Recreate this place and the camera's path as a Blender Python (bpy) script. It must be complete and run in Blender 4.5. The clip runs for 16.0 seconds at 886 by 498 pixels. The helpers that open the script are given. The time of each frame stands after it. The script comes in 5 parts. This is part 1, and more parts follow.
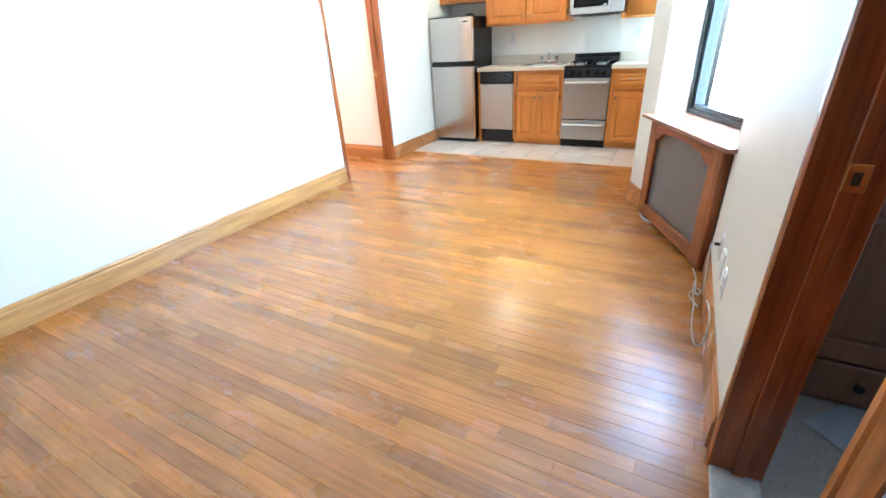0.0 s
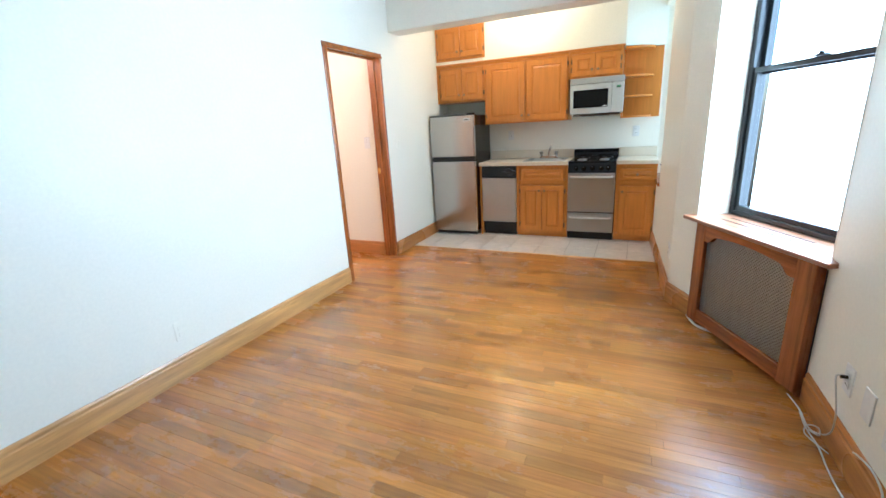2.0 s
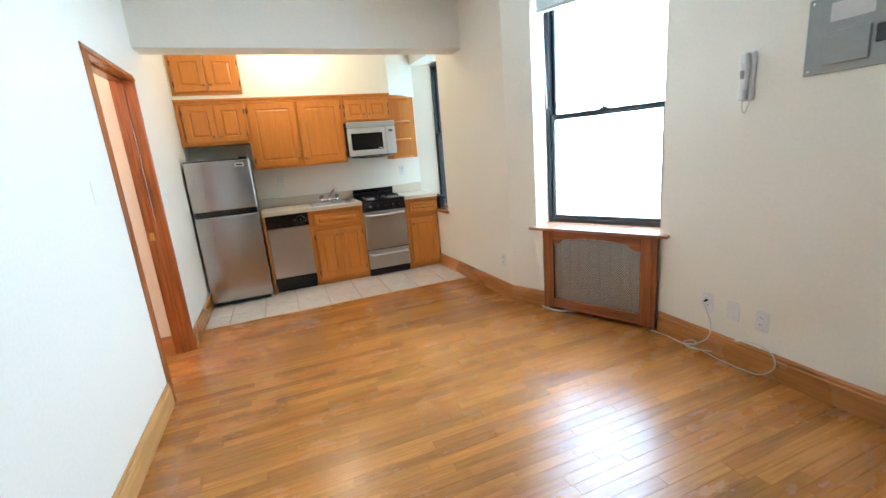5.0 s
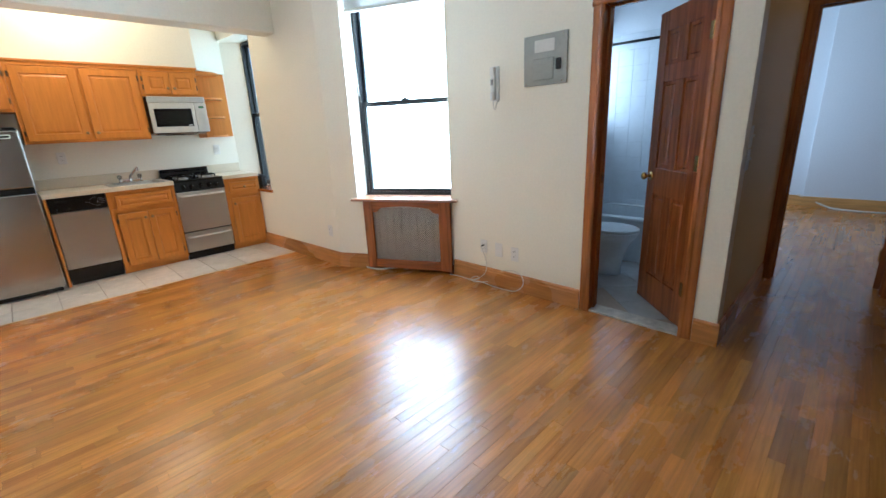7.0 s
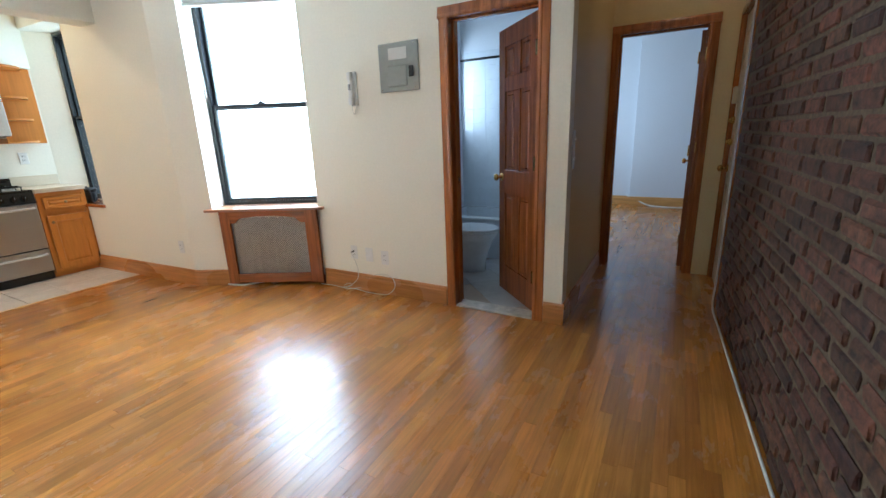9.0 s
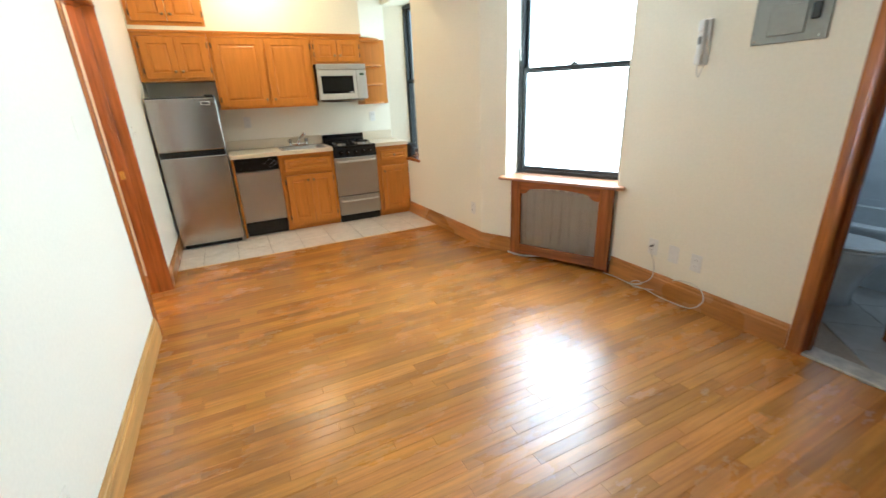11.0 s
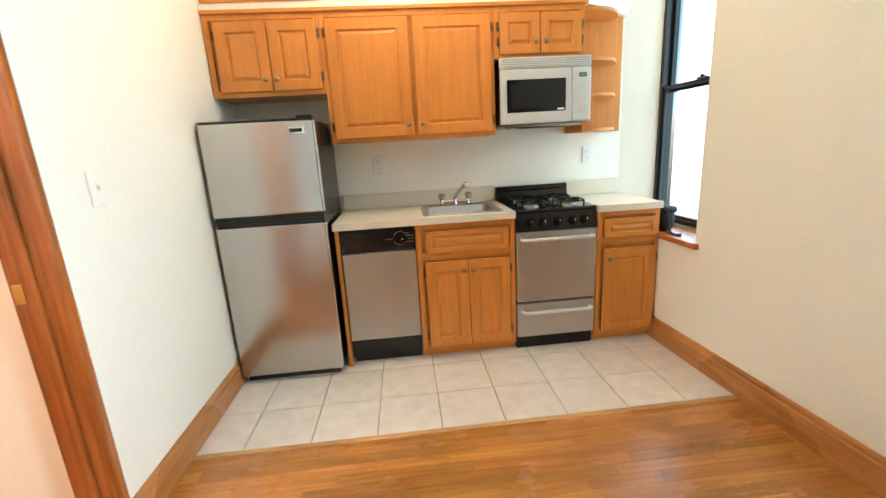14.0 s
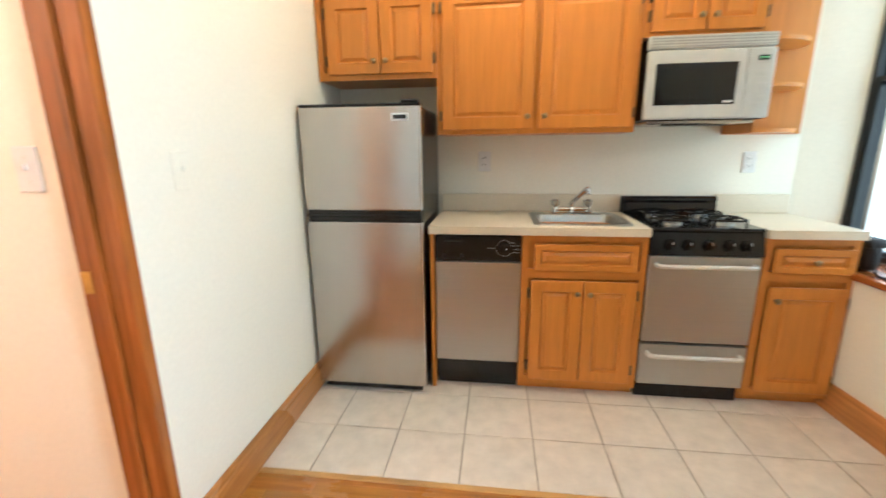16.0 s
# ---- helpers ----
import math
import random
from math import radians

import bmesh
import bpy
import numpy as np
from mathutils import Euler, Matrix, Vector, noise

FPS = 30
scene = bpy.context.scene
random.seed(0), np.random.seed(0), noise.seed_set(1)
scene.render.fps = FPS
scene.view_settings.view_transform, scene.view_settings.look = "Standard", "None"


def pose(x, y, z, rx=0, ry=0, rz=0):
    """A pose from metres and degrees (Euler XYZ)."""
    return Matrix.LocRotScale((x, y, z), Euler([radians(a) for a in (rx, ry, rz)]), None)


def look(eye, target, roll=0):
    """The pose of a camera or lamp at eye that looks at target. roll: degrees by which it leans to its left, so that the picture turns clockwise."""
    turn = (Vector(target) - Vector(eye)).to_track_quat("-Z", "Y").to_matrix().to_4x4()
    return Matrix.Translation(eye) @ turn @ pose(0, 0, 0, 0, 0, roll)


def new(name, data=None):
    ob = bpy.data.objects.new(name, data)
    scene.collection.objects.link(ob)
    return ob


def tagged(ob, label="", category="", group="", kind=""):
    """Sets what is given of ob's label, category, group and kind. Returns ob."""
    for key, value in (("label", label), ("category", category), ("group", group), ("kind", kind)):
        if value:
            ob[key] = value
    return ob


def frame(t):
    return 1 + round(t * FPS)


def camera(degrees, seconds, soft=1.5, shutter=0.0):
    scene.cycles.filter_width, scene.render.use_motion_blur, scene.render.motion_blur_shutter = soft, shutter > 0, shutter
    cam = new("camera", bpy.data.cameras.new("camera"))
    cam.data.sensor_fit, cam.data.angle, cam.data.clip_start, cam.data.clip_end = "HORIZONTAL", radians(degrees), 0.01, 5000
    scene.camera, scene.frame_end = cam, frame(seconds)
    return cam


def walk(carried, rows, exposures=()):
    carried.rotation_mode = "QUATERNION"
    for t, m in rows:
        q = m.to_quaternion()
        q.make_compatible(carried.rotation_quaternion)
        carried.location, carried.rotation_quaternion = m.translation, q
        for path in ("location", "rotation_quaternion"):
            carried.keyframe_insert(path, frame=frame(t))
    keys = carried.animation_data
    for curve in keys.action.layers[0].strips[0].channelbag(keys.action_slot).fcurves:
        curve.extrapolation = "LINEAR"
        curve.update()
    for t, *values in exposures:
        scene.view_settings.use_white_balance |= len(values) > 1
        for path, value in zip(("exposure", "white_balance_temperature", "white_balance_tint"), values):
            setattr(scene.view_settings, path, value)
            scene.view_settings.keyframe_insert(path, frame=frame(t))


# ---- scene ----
cam = camera(93.0, 16.0, shutter=0.2)
PATH = [
    (0, (0.036, -0.037, 1.243), (-0.853, 1.514, 0.346), -3.7),
    (0.5, (0.003, -0.043, 1.253), (-0.969, 1.518, 0.468), -3.6),
    (1, (-0.072, -0.009, 1.28), (-1.066, 1.58, 0.583), -4.2),
    (1.5, (-0.228, 0.103, 1.295), (-1.167, 1.749, 0.655), -5.6),
    (2, (-0.501, 0.15, 1.341), (-1.311, 1.891, 0.78), -3.3),
    (2.5, (-0.787, 0.114, 1.369), (-1.32, 1.979, 0.881), -4.8),
    (3, (-1.081, 0.204, 1.377), (-1.503, 2.105, 0.921), -1.7),
    (3.5, (-1.312, 0.345, 1.394), (-1.627, 2.277, 0.983), -3.2),
    (4, (-1.625, 0.448, 1.396), (-1.474, 2.389, 0.938), -4.0),
    (4.2, (-1.708, 0.459, 1.394), (-1.422, 2.386, 0.942), -4.8),
    (6.3, (-2.403, -0.048, 1.27), (-1.237, 1.483, 0.726), -2.2),
    (6.5, (-2.387, -0.096, 1.26), (-1.161, 1.378, 0.691), -2.6),
    (7, (-2.37, -0.149, 1.32), (-1.017, 1.212, 0.759), -2.7),
    (7.5, (-2.365, -0.206, 1.264), (-0.874, 1.023, 0.746), -2.1),
    (8, (-2.341, -0.281, 1.216), (-0.737, 0.812, 0.732), -1.8),
    (8.2, (-2.315, -0.3, 1.201), (-0.682, 0.753, 0.728), -2.3),
    (9.2, (-2.32, -0.27, 1.27), (-0.64, 0.66, 0.745), -2.0),
    (10.3, (-2.317, -0.14, 1.38), (-1.02, 1.272, 0.811), -1.4),
    (10.5, (-2.32, 0.004, 1.348), (-1.128, 1.503, 0.771), -1.3),
    (11, (-2.229, 0.211, 1.377), (-1.407, 1.9, 0.692), -2.4),
    (11.5, (-2.05, 0.539, 1.373), (-1.611, 2.366, 0.688), -2.3),
    (12, (-1.961, 0.971, 1.321), (-1.664, 2.856, 0.72), -0.6),
    (12.5, (-1.889, 1.433, 1.298), (-1.734, 3.337, 0.704), -1.1),
    (13, (-1.809, 1.873, 1.295), (-1.82, 3.782, 0.7), -1.2),
    (13.5, (-1.855, 2.323, 1.299), (-1.68, 4.235, 0.738), -1.6),
    (14, (-1.822, 2.68, 1.273), (-1.658, 4.617, 0.802), -3.3),
    (14.5, (-1.828, 2.917, 1.301), (-1.571, 4.843, 0.83), -2.6),
    (15, (-1.867, 2.982, 1.33), (-1.457, 4.905, 0.966), -1.9),
    (15.5, (-1.86, 2.988, 1.328), (-1.487, 4.919, 0.964), -1.9),
    (16, (-1.904, 3.029, 1.255), (-2.153, 4.959, 0.792), -0.6),
]
EXPOSURES = [
    (0.0, 1.05, 4500, 3), (0.5, 0.86, 4530, 4), (1.5, 0.46, 4650, 4), (3.5, 0.25, 4960, 5), (6.5, 0.25, 4980, 6), (8.2, 0.25, 5020, 6),
    (10.5, 0.36, 5380, 4), (12.5, 0.5, 5600, 3), (13.5, 0.72, 5150, 3), (14.5, 0.52, 5380, 5), (15.3, 0.62, 5380, 5), (16.0, 0.55, 5330, 5),
]
walk(cam, [(t, look(eye, target, roll)) for t, eye, target, roll in PATH], EXPOSURES)

# ---- light, sky and exposure ----
world = bpy.data.worlds.new("sky")
scene.world = world
world.use_nodes = True
wn = world.node_tree
sky = wn.nodes.new("ShaderNodeTexSky")
sky.sky_type, sky.sun_disc = "NISHITA", False
sky.sun_elevation, sky.sun_rotation = radians(50), radians(60)
wn.links.new(sky.outputs[0], wn.nodes["Background"].inputs[0])
wn.nodes["Background"].inputs[1].default_value = 0.1


def area_lamp(name, m, sx, sy, watts, colour, spread=180):
    data = bpy.data.lights.new(name, "AREA")
    data.shape, data.size, data.size_y, data.energy, data.color = "RECTANGLE", sx, sy, watts, colour
    ob = new(name, data)
    data.spread = radians(spread)
    ob.matrix_world = m
    return ob


def bulb(name, at, watts, colour, radius=0.06):
    data = bpy.data.lights.new(name, "POINT")
    data.energy, data.color, data.shadow_soft_size = watts, colour, radius
    ob = new(name, data)
    ob.location = at
    return ob


DAY = (0.85, 0.94, 0.97)
DAY_GREEN = (0.88, 1.0, 0.95)
# the canted window: the line of its wall, its length and turn
CANT_A, CANT_B = Vector((-0.228, 3.475, 0)), Vector((0.303, 2.39, 0))
CANT_LEN = (CANT_B - CANT_A).length
CANT = Matrix.Translation(CANT_A) @ Matrix.Rotation(math.atan2(CANT_B.y - CANT_A.y, CANT_B.x - CANT_A.x), 4, "Z")
WIN_S0, WIN_S1, WIN_Z0, WIN_Z1 = 0.26, 1.195, 0.70, 2.52
area_lamp("window_daylight", CANT @ look(((WIN_S0 + WIN_S1) / 2, 0.34, (WIN_Z0 + WIN_Z1) / 2), ((WIN_S0 + WIN_S1) / 2, -1, (WIN_Z0 + WIN_Z1) / 2)), WIN_S1 - WIN_S0, WIN_Z1 - WIN_Z0, 66, DAY)
area_lamp("kitchen_window_daylight", look((0.09, 5.15, 1.5), (-1, 5.15, 1.5)), 0.80, 1.66, 8, DAY_GREEN)
area_lamp("bedroom_window_daylight", look((4.3, 1.72, 1.5), (4.3, 0, 1.5)), 1.2, 1.5, 24, DAY)
area_lamp("bathroom_window_daylight", look((1.95, 2.13, 1.7), (1.95, 0, 1.5)), 0.6, 0.8, 9, DAY)
bulb("kitchen_ceiling_bulb", (-1.75, 4.80, 2.56), 15, (1.0, 0.74, 0.44), 0.09)
bulb("hall_bulb", (1.15, -0.15, 2.56), 1.1, (1.0, 0.74, 0.42))
bulb("side_room_bulb", (-3.9, 2.8, 2.3), 36, (1.0, 0.62, 0.43))

# ---- materials ----
MATS = {}


def material(name, colour, rough=0.5, metal=0.0, vary=0.08, grain=(3, 3, 3), bump=0.05, scale=8.0, detail=6, spots=0.0, rand=0.0, island=False, coat=0.0, dark=None, spec=0.5, broadly=None, worn=0.0):
    """A principled material: base colour with broad and fine noise, bump, and a random shade piece by piece."""
    m = bpy.data.materials.new(name)
    m.use_nodes = True
    t = m.node_tree
    b = t.nodes["Principled BSDF"]
    L = t.links.new
    co = t.nodes.new("ShaderNodeTexCoord")
    mp = t.nodes.new("ShaderNodeMapping")
    mp.inputs["Scale"].default_value = grain
    L(co.outputs["Object"], mp.inputs[0])
    vec = mp.outputs[0]
    if rand:
        src = t.nodes.new("ShaderNodeNewGeometry").outputs["Random Per Island"] if island else t.nodes.new("ShaderNodeObjectInfo").outputs["Random"]
        shift = t.nodes.new("ShaderNodeVectorMath")
        shift.operation = "MULTIPLY_ADD"
        comb = t.nodes.new("ShaderNodeCombineXYZ")
        for k in range(3):
            L(src, comb.inputs[k])
        L(comb.outputs[0], shift.inputs[0])
        shift.inputs[1].default_value = (37, 53, 71)
        L(vec, shift.inputs[2])
        vec = shift.outputs[0]
    fine = t.nodes.new("ShaderNodeTexNoise")
    fine.inputs["Scale"].default_value, fine.inputs["Detail"].default_value = scale, detail
    fine.inputs["Roughness"].default_value = 0.6
    L(vec, fine.inputs["Vector"])
    broad = t.nodes.new("ShaderNodeTexNoise")
    broad.inputs["Scale"].default_value, broad.inputs["Detail"].default_value = 1.3, 3
    place = t.nodes.new("ShaderNodeNewGeometry").outputs["Position"] if worn else co.outputs["Object"]
    L(place, broad.inputs["Vector"])
    mix = t.nodes.new("ShaderNodeMix")
    mix.data_type = "RGBA"
    lo = dark or tuple(max(0, c * (1 - 3 * vary)) for c in colour)
    hi = tuple(min(1, c * (1 + 1.5 * vary)) for c in colour)
    mix.inputs["A"].default_value, mix.inputs["B"].default_value = (*lo, 1), (*hi, 1)
    ramp = t.nodes.new("ShaderNodeMapRange")
    ramp.inputs["From Min"].default_value, ramp.inputs["From Max"].default_value = 0.3, 0.7
    L(fine.outputs["Fac"], ramp.inputs["Value"])
    L(ramp.outputs[0], mix.inputs["Factor"])
    out = mix.outputs["Result"]
    hsv = t.nodes.new("ShaderNodeHueSaturation")
    L(out, hsv.inputs["Color"])
    val = t.nodes.new("ShaderNodeMapRange")
    val.inputs["From Min"].default_value, val.inputs["From Max"].default_value = 0.3, 0.7
    val.inputs["To Min"].default_value, val.inputs["To Max"].default_value = 1 - (broadly or vary), 1 + (broadly or vary)
    L(broad.outputs["Fac"], val.inputs["Value"])
    if rand:
        rr = t.nodes.new("ShaderNodeMapRange")
        rr.inputs["To Min"].default_value, rr.inputs["To Max"].default_value = 1 - rand, 1 + rand
        L(src, rr.inputs["Value"])
        mul = t.nodes.new("ShaderNodeMath")
        mul.operation = "MULTIPLY"
        L(rr.outputs[0], mul.inputs[0])
        L(val.outputs[0], mul.inputs[1])
        L(mul.outputs[0], hsv.inputs["Value"])
        wn_ = t.nodes.new("ShaderNodeTexWhiteNoise")
        wn_.noise_dimensions = "1D"
        L(src, wn_.inputs["W"])
        hr = t.nodes.new("ShaderNodeMapRange")
        hr.inputs["To Min"].default_value, hr.inputs["To Max"].default_value = 0.5 - 0.018 * rand, 0.5 + 0.018 * rand
        L(wn_.outputs["Value"], hr.inputs["Value"])
        L(hr.outputs[0], hsv.inputs["Hue"])
    else:
        L(val.outputs[0], hsv.inputs["Value"])
    final, worn_mask = hsv.outputs[0], None
    if worn:
        # traffic wear: blotches drawn out along the boards, darker and duller
        stretch = t.nodes.new("ShaderNodeMapping")
        stretch.inputs["Scale"].default_value = (1.1, 2.6, 1.0)
        L(place, stretch.inputs[0])
        blot = t.nodes.new("ShaderNodeTexNoise")
        blot.inputs["Scale"].default_value, blot.inputs["Detail"].default_value, blot.inputs["Roughness"].default_value = 1.7, 9, 0.68
        L(stretch.outputs[0], blot.inputs["Vector"])
        worn_mask = t.nodes.new("ShaderNodeMapRange")
        worn_mask.inputs["From Min"].default_value, worn_mask.inputs["From Max"].default_value = 0.47, 0.70
        L(blot.outputs["Fac"], worn_mask.inputs["Value"])
        amount = t.nodes.new("ShaderNodeMath")
        amount.operation = "MULTIPLY"
        amount.inputs[1].default_value = worn
        L(worn_mask.outputs[0], amount.inputs[0])
        dirt = t.nodes.new("ShaderNodeMix")
        dirt.data_type, dirt.blend_type = "RGBA", "MULTIPLY"
        dirt.inputs["B"].default_value = (0.50, 0.40, 0.32, 1)
        L(amount.outputs[0], dirt.inputs["Factor"])
        L(final, dirt.inputs["A"])
        final = dirt.outputs["Result"]
    L(final, b.inputs["Base Color"])
    rg = t.nodes.new("ShaderNodeMapRange")
    rg.inputs["To Min"].default_value, rg.inputs["To Max"].default_value = max(0.02, rough - 0.06 - spots), rough + 0.06 + spots
    L(broad.outputs["Fac"], rg.inputs["Value"])
    if worn_mask:
        dull = t.nodes.new("ShaderNodeMath")
        dull.operation = "MULTIPLY_ADD"
        dull.inputs[1].default_value = 0.10
        L(worn_mask.outputs[0], dull.inputs[0])
        L(rg.outputs[0], dull.inputs[2])
        L(dull.outputs[0], b.inputs["Roughness"])
    else:
        L(rg.outputs[0], b.inputs["Roughness"])
    b.inputs["Metallic"].default_value = metal
    b.inputs["Specular IOR Level"].default_value = spec
    b.inputs["Coat Weight"].default_value, b.inputs["Coat Roughness"].default_value = coat, 0.25
    if bump:
        bp = t.nodes.new("ShaderNodeBump")
        bp.inputs["Strength"].default_value, bp.inputs["Distance"].default_value = bump, 0.004
        L(fine.outputs["Fac"], bp.inputs["Height"])
        L(bp.outputs[0], b.inputs["Normal"])
    MATS[name] = m
    return m


wall_paint = material("wall_paint", (0.89, 0.848, 0.722), 0.42, vary=0.012, grain=(1, 1, 1), scale=60, bump=0.06)
ceiling_paint = material("ceiling_paint", (0.89, 0.87, 0.81), 0.7, vary=0.012, grain=(1, 1, 1), scale=50, bump=0.05)
hall_paint = material("hall_paint", (0.72, 0.56, 0.29), 0.5, vary=0.015, grain=(1, 1, 1), scale=60, bump=0.06)
bed_paint = material("bedroom_paint", (0.72, 0.76, 0.82), 0.6, vary=0.012, grain=(1, 1, 1), scale=60, bump=0.05)
plank_wood = material("plank_wood", (0.475, 0.192, 0.031), 0.24, vary=0.10, broadly=0.09, grain=(1.2, 26, 26), scale=2.6, bump=0.016, coat=0.45, rand=0.22, spots=0.05, worn=0.45)
plank_joined = material("plank_wood_joined", (0.475, 0.192, 0.031), 0.24, vary=0.10, broadly=0.09, grain=(1.2, 26, 26), scale=2.6, bump=0.016, coat=0.45, rand=0.22, island=True, spots=0.05, worn=0.45)
underfloor = material("underfloor_wood", (0.10, 0.05, 0.02), 0.7, vary=0.1)
oak = material("honey_oak", (0.63, 0.238, 0.035), 0.33, vary=0.045, grain=(18, 18, 1.2), scale=2.4, bump=0.05, spec=0.4)
oak_flat = material("honey_oak_flat", (0.63, 0.238, 0.035), 0.33, vary=0.045, grain=(1.2, 18, 18), scale=2.4, bump=0.05, spec=0.4)
trim_wood = material("varnished_trim_wood", (0.40, 0.125, 0.022), 0.22, vary=0.17, grain=(16, 16, 1.0), scale=2.2, bump=0.04, coat=0.3)
trim_flat = material("varnished_trim_wood_flat", (0.38, 0.112, 0.021), 0.22, vary=0.14, grain=(16, 1.0, 16), scale=2.2, bump=0.04, coat=0.3)
base_wood = material("baseboard_wood", (0.60, 0.33, 0.105), 0.3, vary=0.10, grain=(1.2, 1.2, 16), scale=2.2, bump=0.04)
base_red = material("baseboard_wood_redder", (0.49, 0.205, 0.050), 0.28, vary=0.10, grain=(1.2, 1.2, 16), scale=2.2, bump=0.04)
vanity_wood = material("vanity_wood", (0.24, 0.105, 0.045), 0.4, vary=0.08, grain=(18, 18, 1.2), scale=2.4, bump=0.04)
door_wood = material("stained_door_wood", (0.33, 0.098, 0.021), 0.22, vary=0.15, grain=(16, 16, 1.0), scale=2.2, bump=0.04, coat=0.08)
rad_wood = material("radiator_cover_wood", (0.34, 0.102, 0.024), 0.25, vary=0.17, grain=(16, 16, 1.0), scale=2.2, bump=0.04, coat=0.2)
rad_flat = material("radiator_cover_wood_flat", (0.34, 0.102, 0.024), 0.25, vary=0.17, grain=(1.0, 16, 16), scale=2.2, bump=0.04, coat=0.2)
# worn wood, with the pale window sheen mixed into its colour
top_wood = material("worn_sill_wood_with_sheen", (0.43, 0.20, 0.105), 0.3, vary=0.12, grain=(1.0, 16, 16), scale=2.2, bump=0.04, coat=0.3)
steel = material("brushed_steel", (0.52, 0.50, 0.475), 0.22, metal=1.0, vary=0.02, grain=(220, 220, 1.0), scale=2, bump=0.02)
satin_edge = material("satin_aluminium", (0.78, 0.77, 0.74), 0.38, metal=0.6, vary=0.02, bump=0)
steel_matte = material("matte_brushed_steel", (0.52, 0.50, 0.47), 0.36, metal=0.9, vary=0.02, grain=(1.0, 220, 220), scale=2, bump=0.02)
sink_steel = material("sink_steel", (0.40, 0.40, 0.38), 0.34, metal=1.0, vary=0.03, grain=(1, 1, 1), scale=60, bump=0.01)
chrome = material("chrome", (0.75, 0.75, 0.75), 0.12, metal=1.0, vary=0.01, bump=0)
black_plastic = material("black_plastic", (0.009, 0.009, 0.010), 0.22, vary=0.1, bump=0.02)
black_enamel = material("black_enamel", (0.008, 0.008, 0.009), 0.12, vary=0.1, bump=0.01)
clear_handle = material("clear_acrylic", (0.72, 0.75, 0.72), 0.08, vary=0.02, bump=0)
clear_handle.node_tree.nodes["Principled BSDF"].inputs["Transmission Weight"].default_value = 0.75
black_iron = material("black_iron", (0.010, 0.010, 0.010), 0.5, vary=0.2, scale=60, bump=0.2)
black_glass = material("dark_glass", (0.01, 0.01, 0.012), 0.06, vary=0.05, bump=0)
black_frame = material("black_window_paint", (0.010, 0.012, 0.014), 0.3, vary=0.15, bump=0.05)
white_plastic = material("white_plastic", (0.82, 0.81, 0.77), 0.4, vary=0.02, bump=0.01)
mw_white = material("microwave_grey_white", (0.58, 0.58, 0.55), 0.3, vary=0.02, bump=0.01)
porcelain = material("porcelain", (0.70, 0.74, 0.78), 0.1, vary=0.02, bump=0)
laminate = material("laminate", (0.74, 0.65, 0.50), 0.32, vary=0.05, grain=(1, 1, 1), scale=140, bump=0.02)
brass = material("brass", (0.62, 0.40, 0.12), 0.25, metal=1.0, vary=0.05, bump=0.02)
knob_brass = material("antique_brass", (0.36, 0.27, 0.14), 0.32, metal=1.0, vary=0.1, bump=0.02)
bronze = material("aged_bronze", (0.20, 0.14, 0.08), 0.4, metal=1.0, vary=0.1, bump=0.03)
floor_tile = material("beige_floor_tile", (0.77, 0.68, 0.58), 0.22, vary=0.035, grain=(1, 1, 1), scale=14, bump=0.04, rand=0.04)
grout = material("grout", (0.40, 0.33, 0.26), 0.8, vary=0.08, scale=40, bump=0.1)
bath_tile = material("grey_floor_tile", (0.42, 0.42, 0.42), 0.3, vary=0.06, grain=(1, 1, 1), scale=12, bump=0.04, rand=0.05)
wall_tile = material("white_wall_tile", (0.66, 0.71, 0.77), 0.15, vary=0.02, grain=(1, 1, 1), scale=10, bump=0.01, rand=0.02)
marble = material("marble_sill", (0.55, 0.52, 0.46), 0.3, vary=0.15, grain=(1, 1, 1), scale=14, bump=0.03)
brick_mat = material("old_brick", (0.098, 0.036, 0.017), 0.8, vary=0.26, grain=(1, 1, 1), scale=30, bump=0.5, rand=0.5)
brick_joined = material("old_brick_joined", (0.098, 0.036, 0.017), 0.8, vary=0.26, grain=(1, 1, 1), scale=30, bump=0.5, rand=0.5, island=True)
mortar = material("mortar", (0.125, 0.090, 0.048), 0.9, vary=0.15, grain=(1, 1, 1), scale=40, bump=0.6)
cream_paint = material("cream_door_paint", (0.55, 0.46, 0.30), 0.35, vary=0.03, grain=(1, 1, 1), scale=30, bump=0.05)
cable_mat = material("white_cable", (0.66, 0.64, 0.58), 0.45, vary=0.03, bump=0)
grey_paint = material("grey_panel_paint", (0.34, 0.36, 0.34), 0.4, vary=0.03, bump=0.02)
bag_cloth = material("black_nylon", (0.012, 0.012, 0.016), 0.6, vary=0.2, scale=80, bump=0.2)
display = material("display_dark", (0.012, 0.013, 0.012), 0.25, vary=0.02, bump=0)
print_grey = material("printed_grey", (0.35, 0.35, 0.34), 0.5, vary=0.02, bump=0)
paper = material("paper_label", (0.68, 0.68, 0.64), 0.7, vary=0.02, bump=0)
blind_mat = material("blind_vinyl", (0.66, 0.65, 0.60), 0.4, vary=0.03, bump=0)
grille_metal = material("grille_metal", (0.46, 0.45, 0.43), 0.4, metal=0.8, vary=0.1, scale=30, bump=0.05)
# dark tone that carries the shade behind the radiator grille
grille_shade = material("behind_grille_shade", (0.10, 0.095, 0.09), 0.7, vary=0.15, scale=20, bump=0.1)

glass = bpy.data.materials.new("window_glass")
glass.use_nodes = True
_b = glass.node_tree.nodes["Principled BSDF"]
_b.inputs["Transmission Weight"].default_value, _b.inputs["Roughness"].default_value = 1.0, 0.0
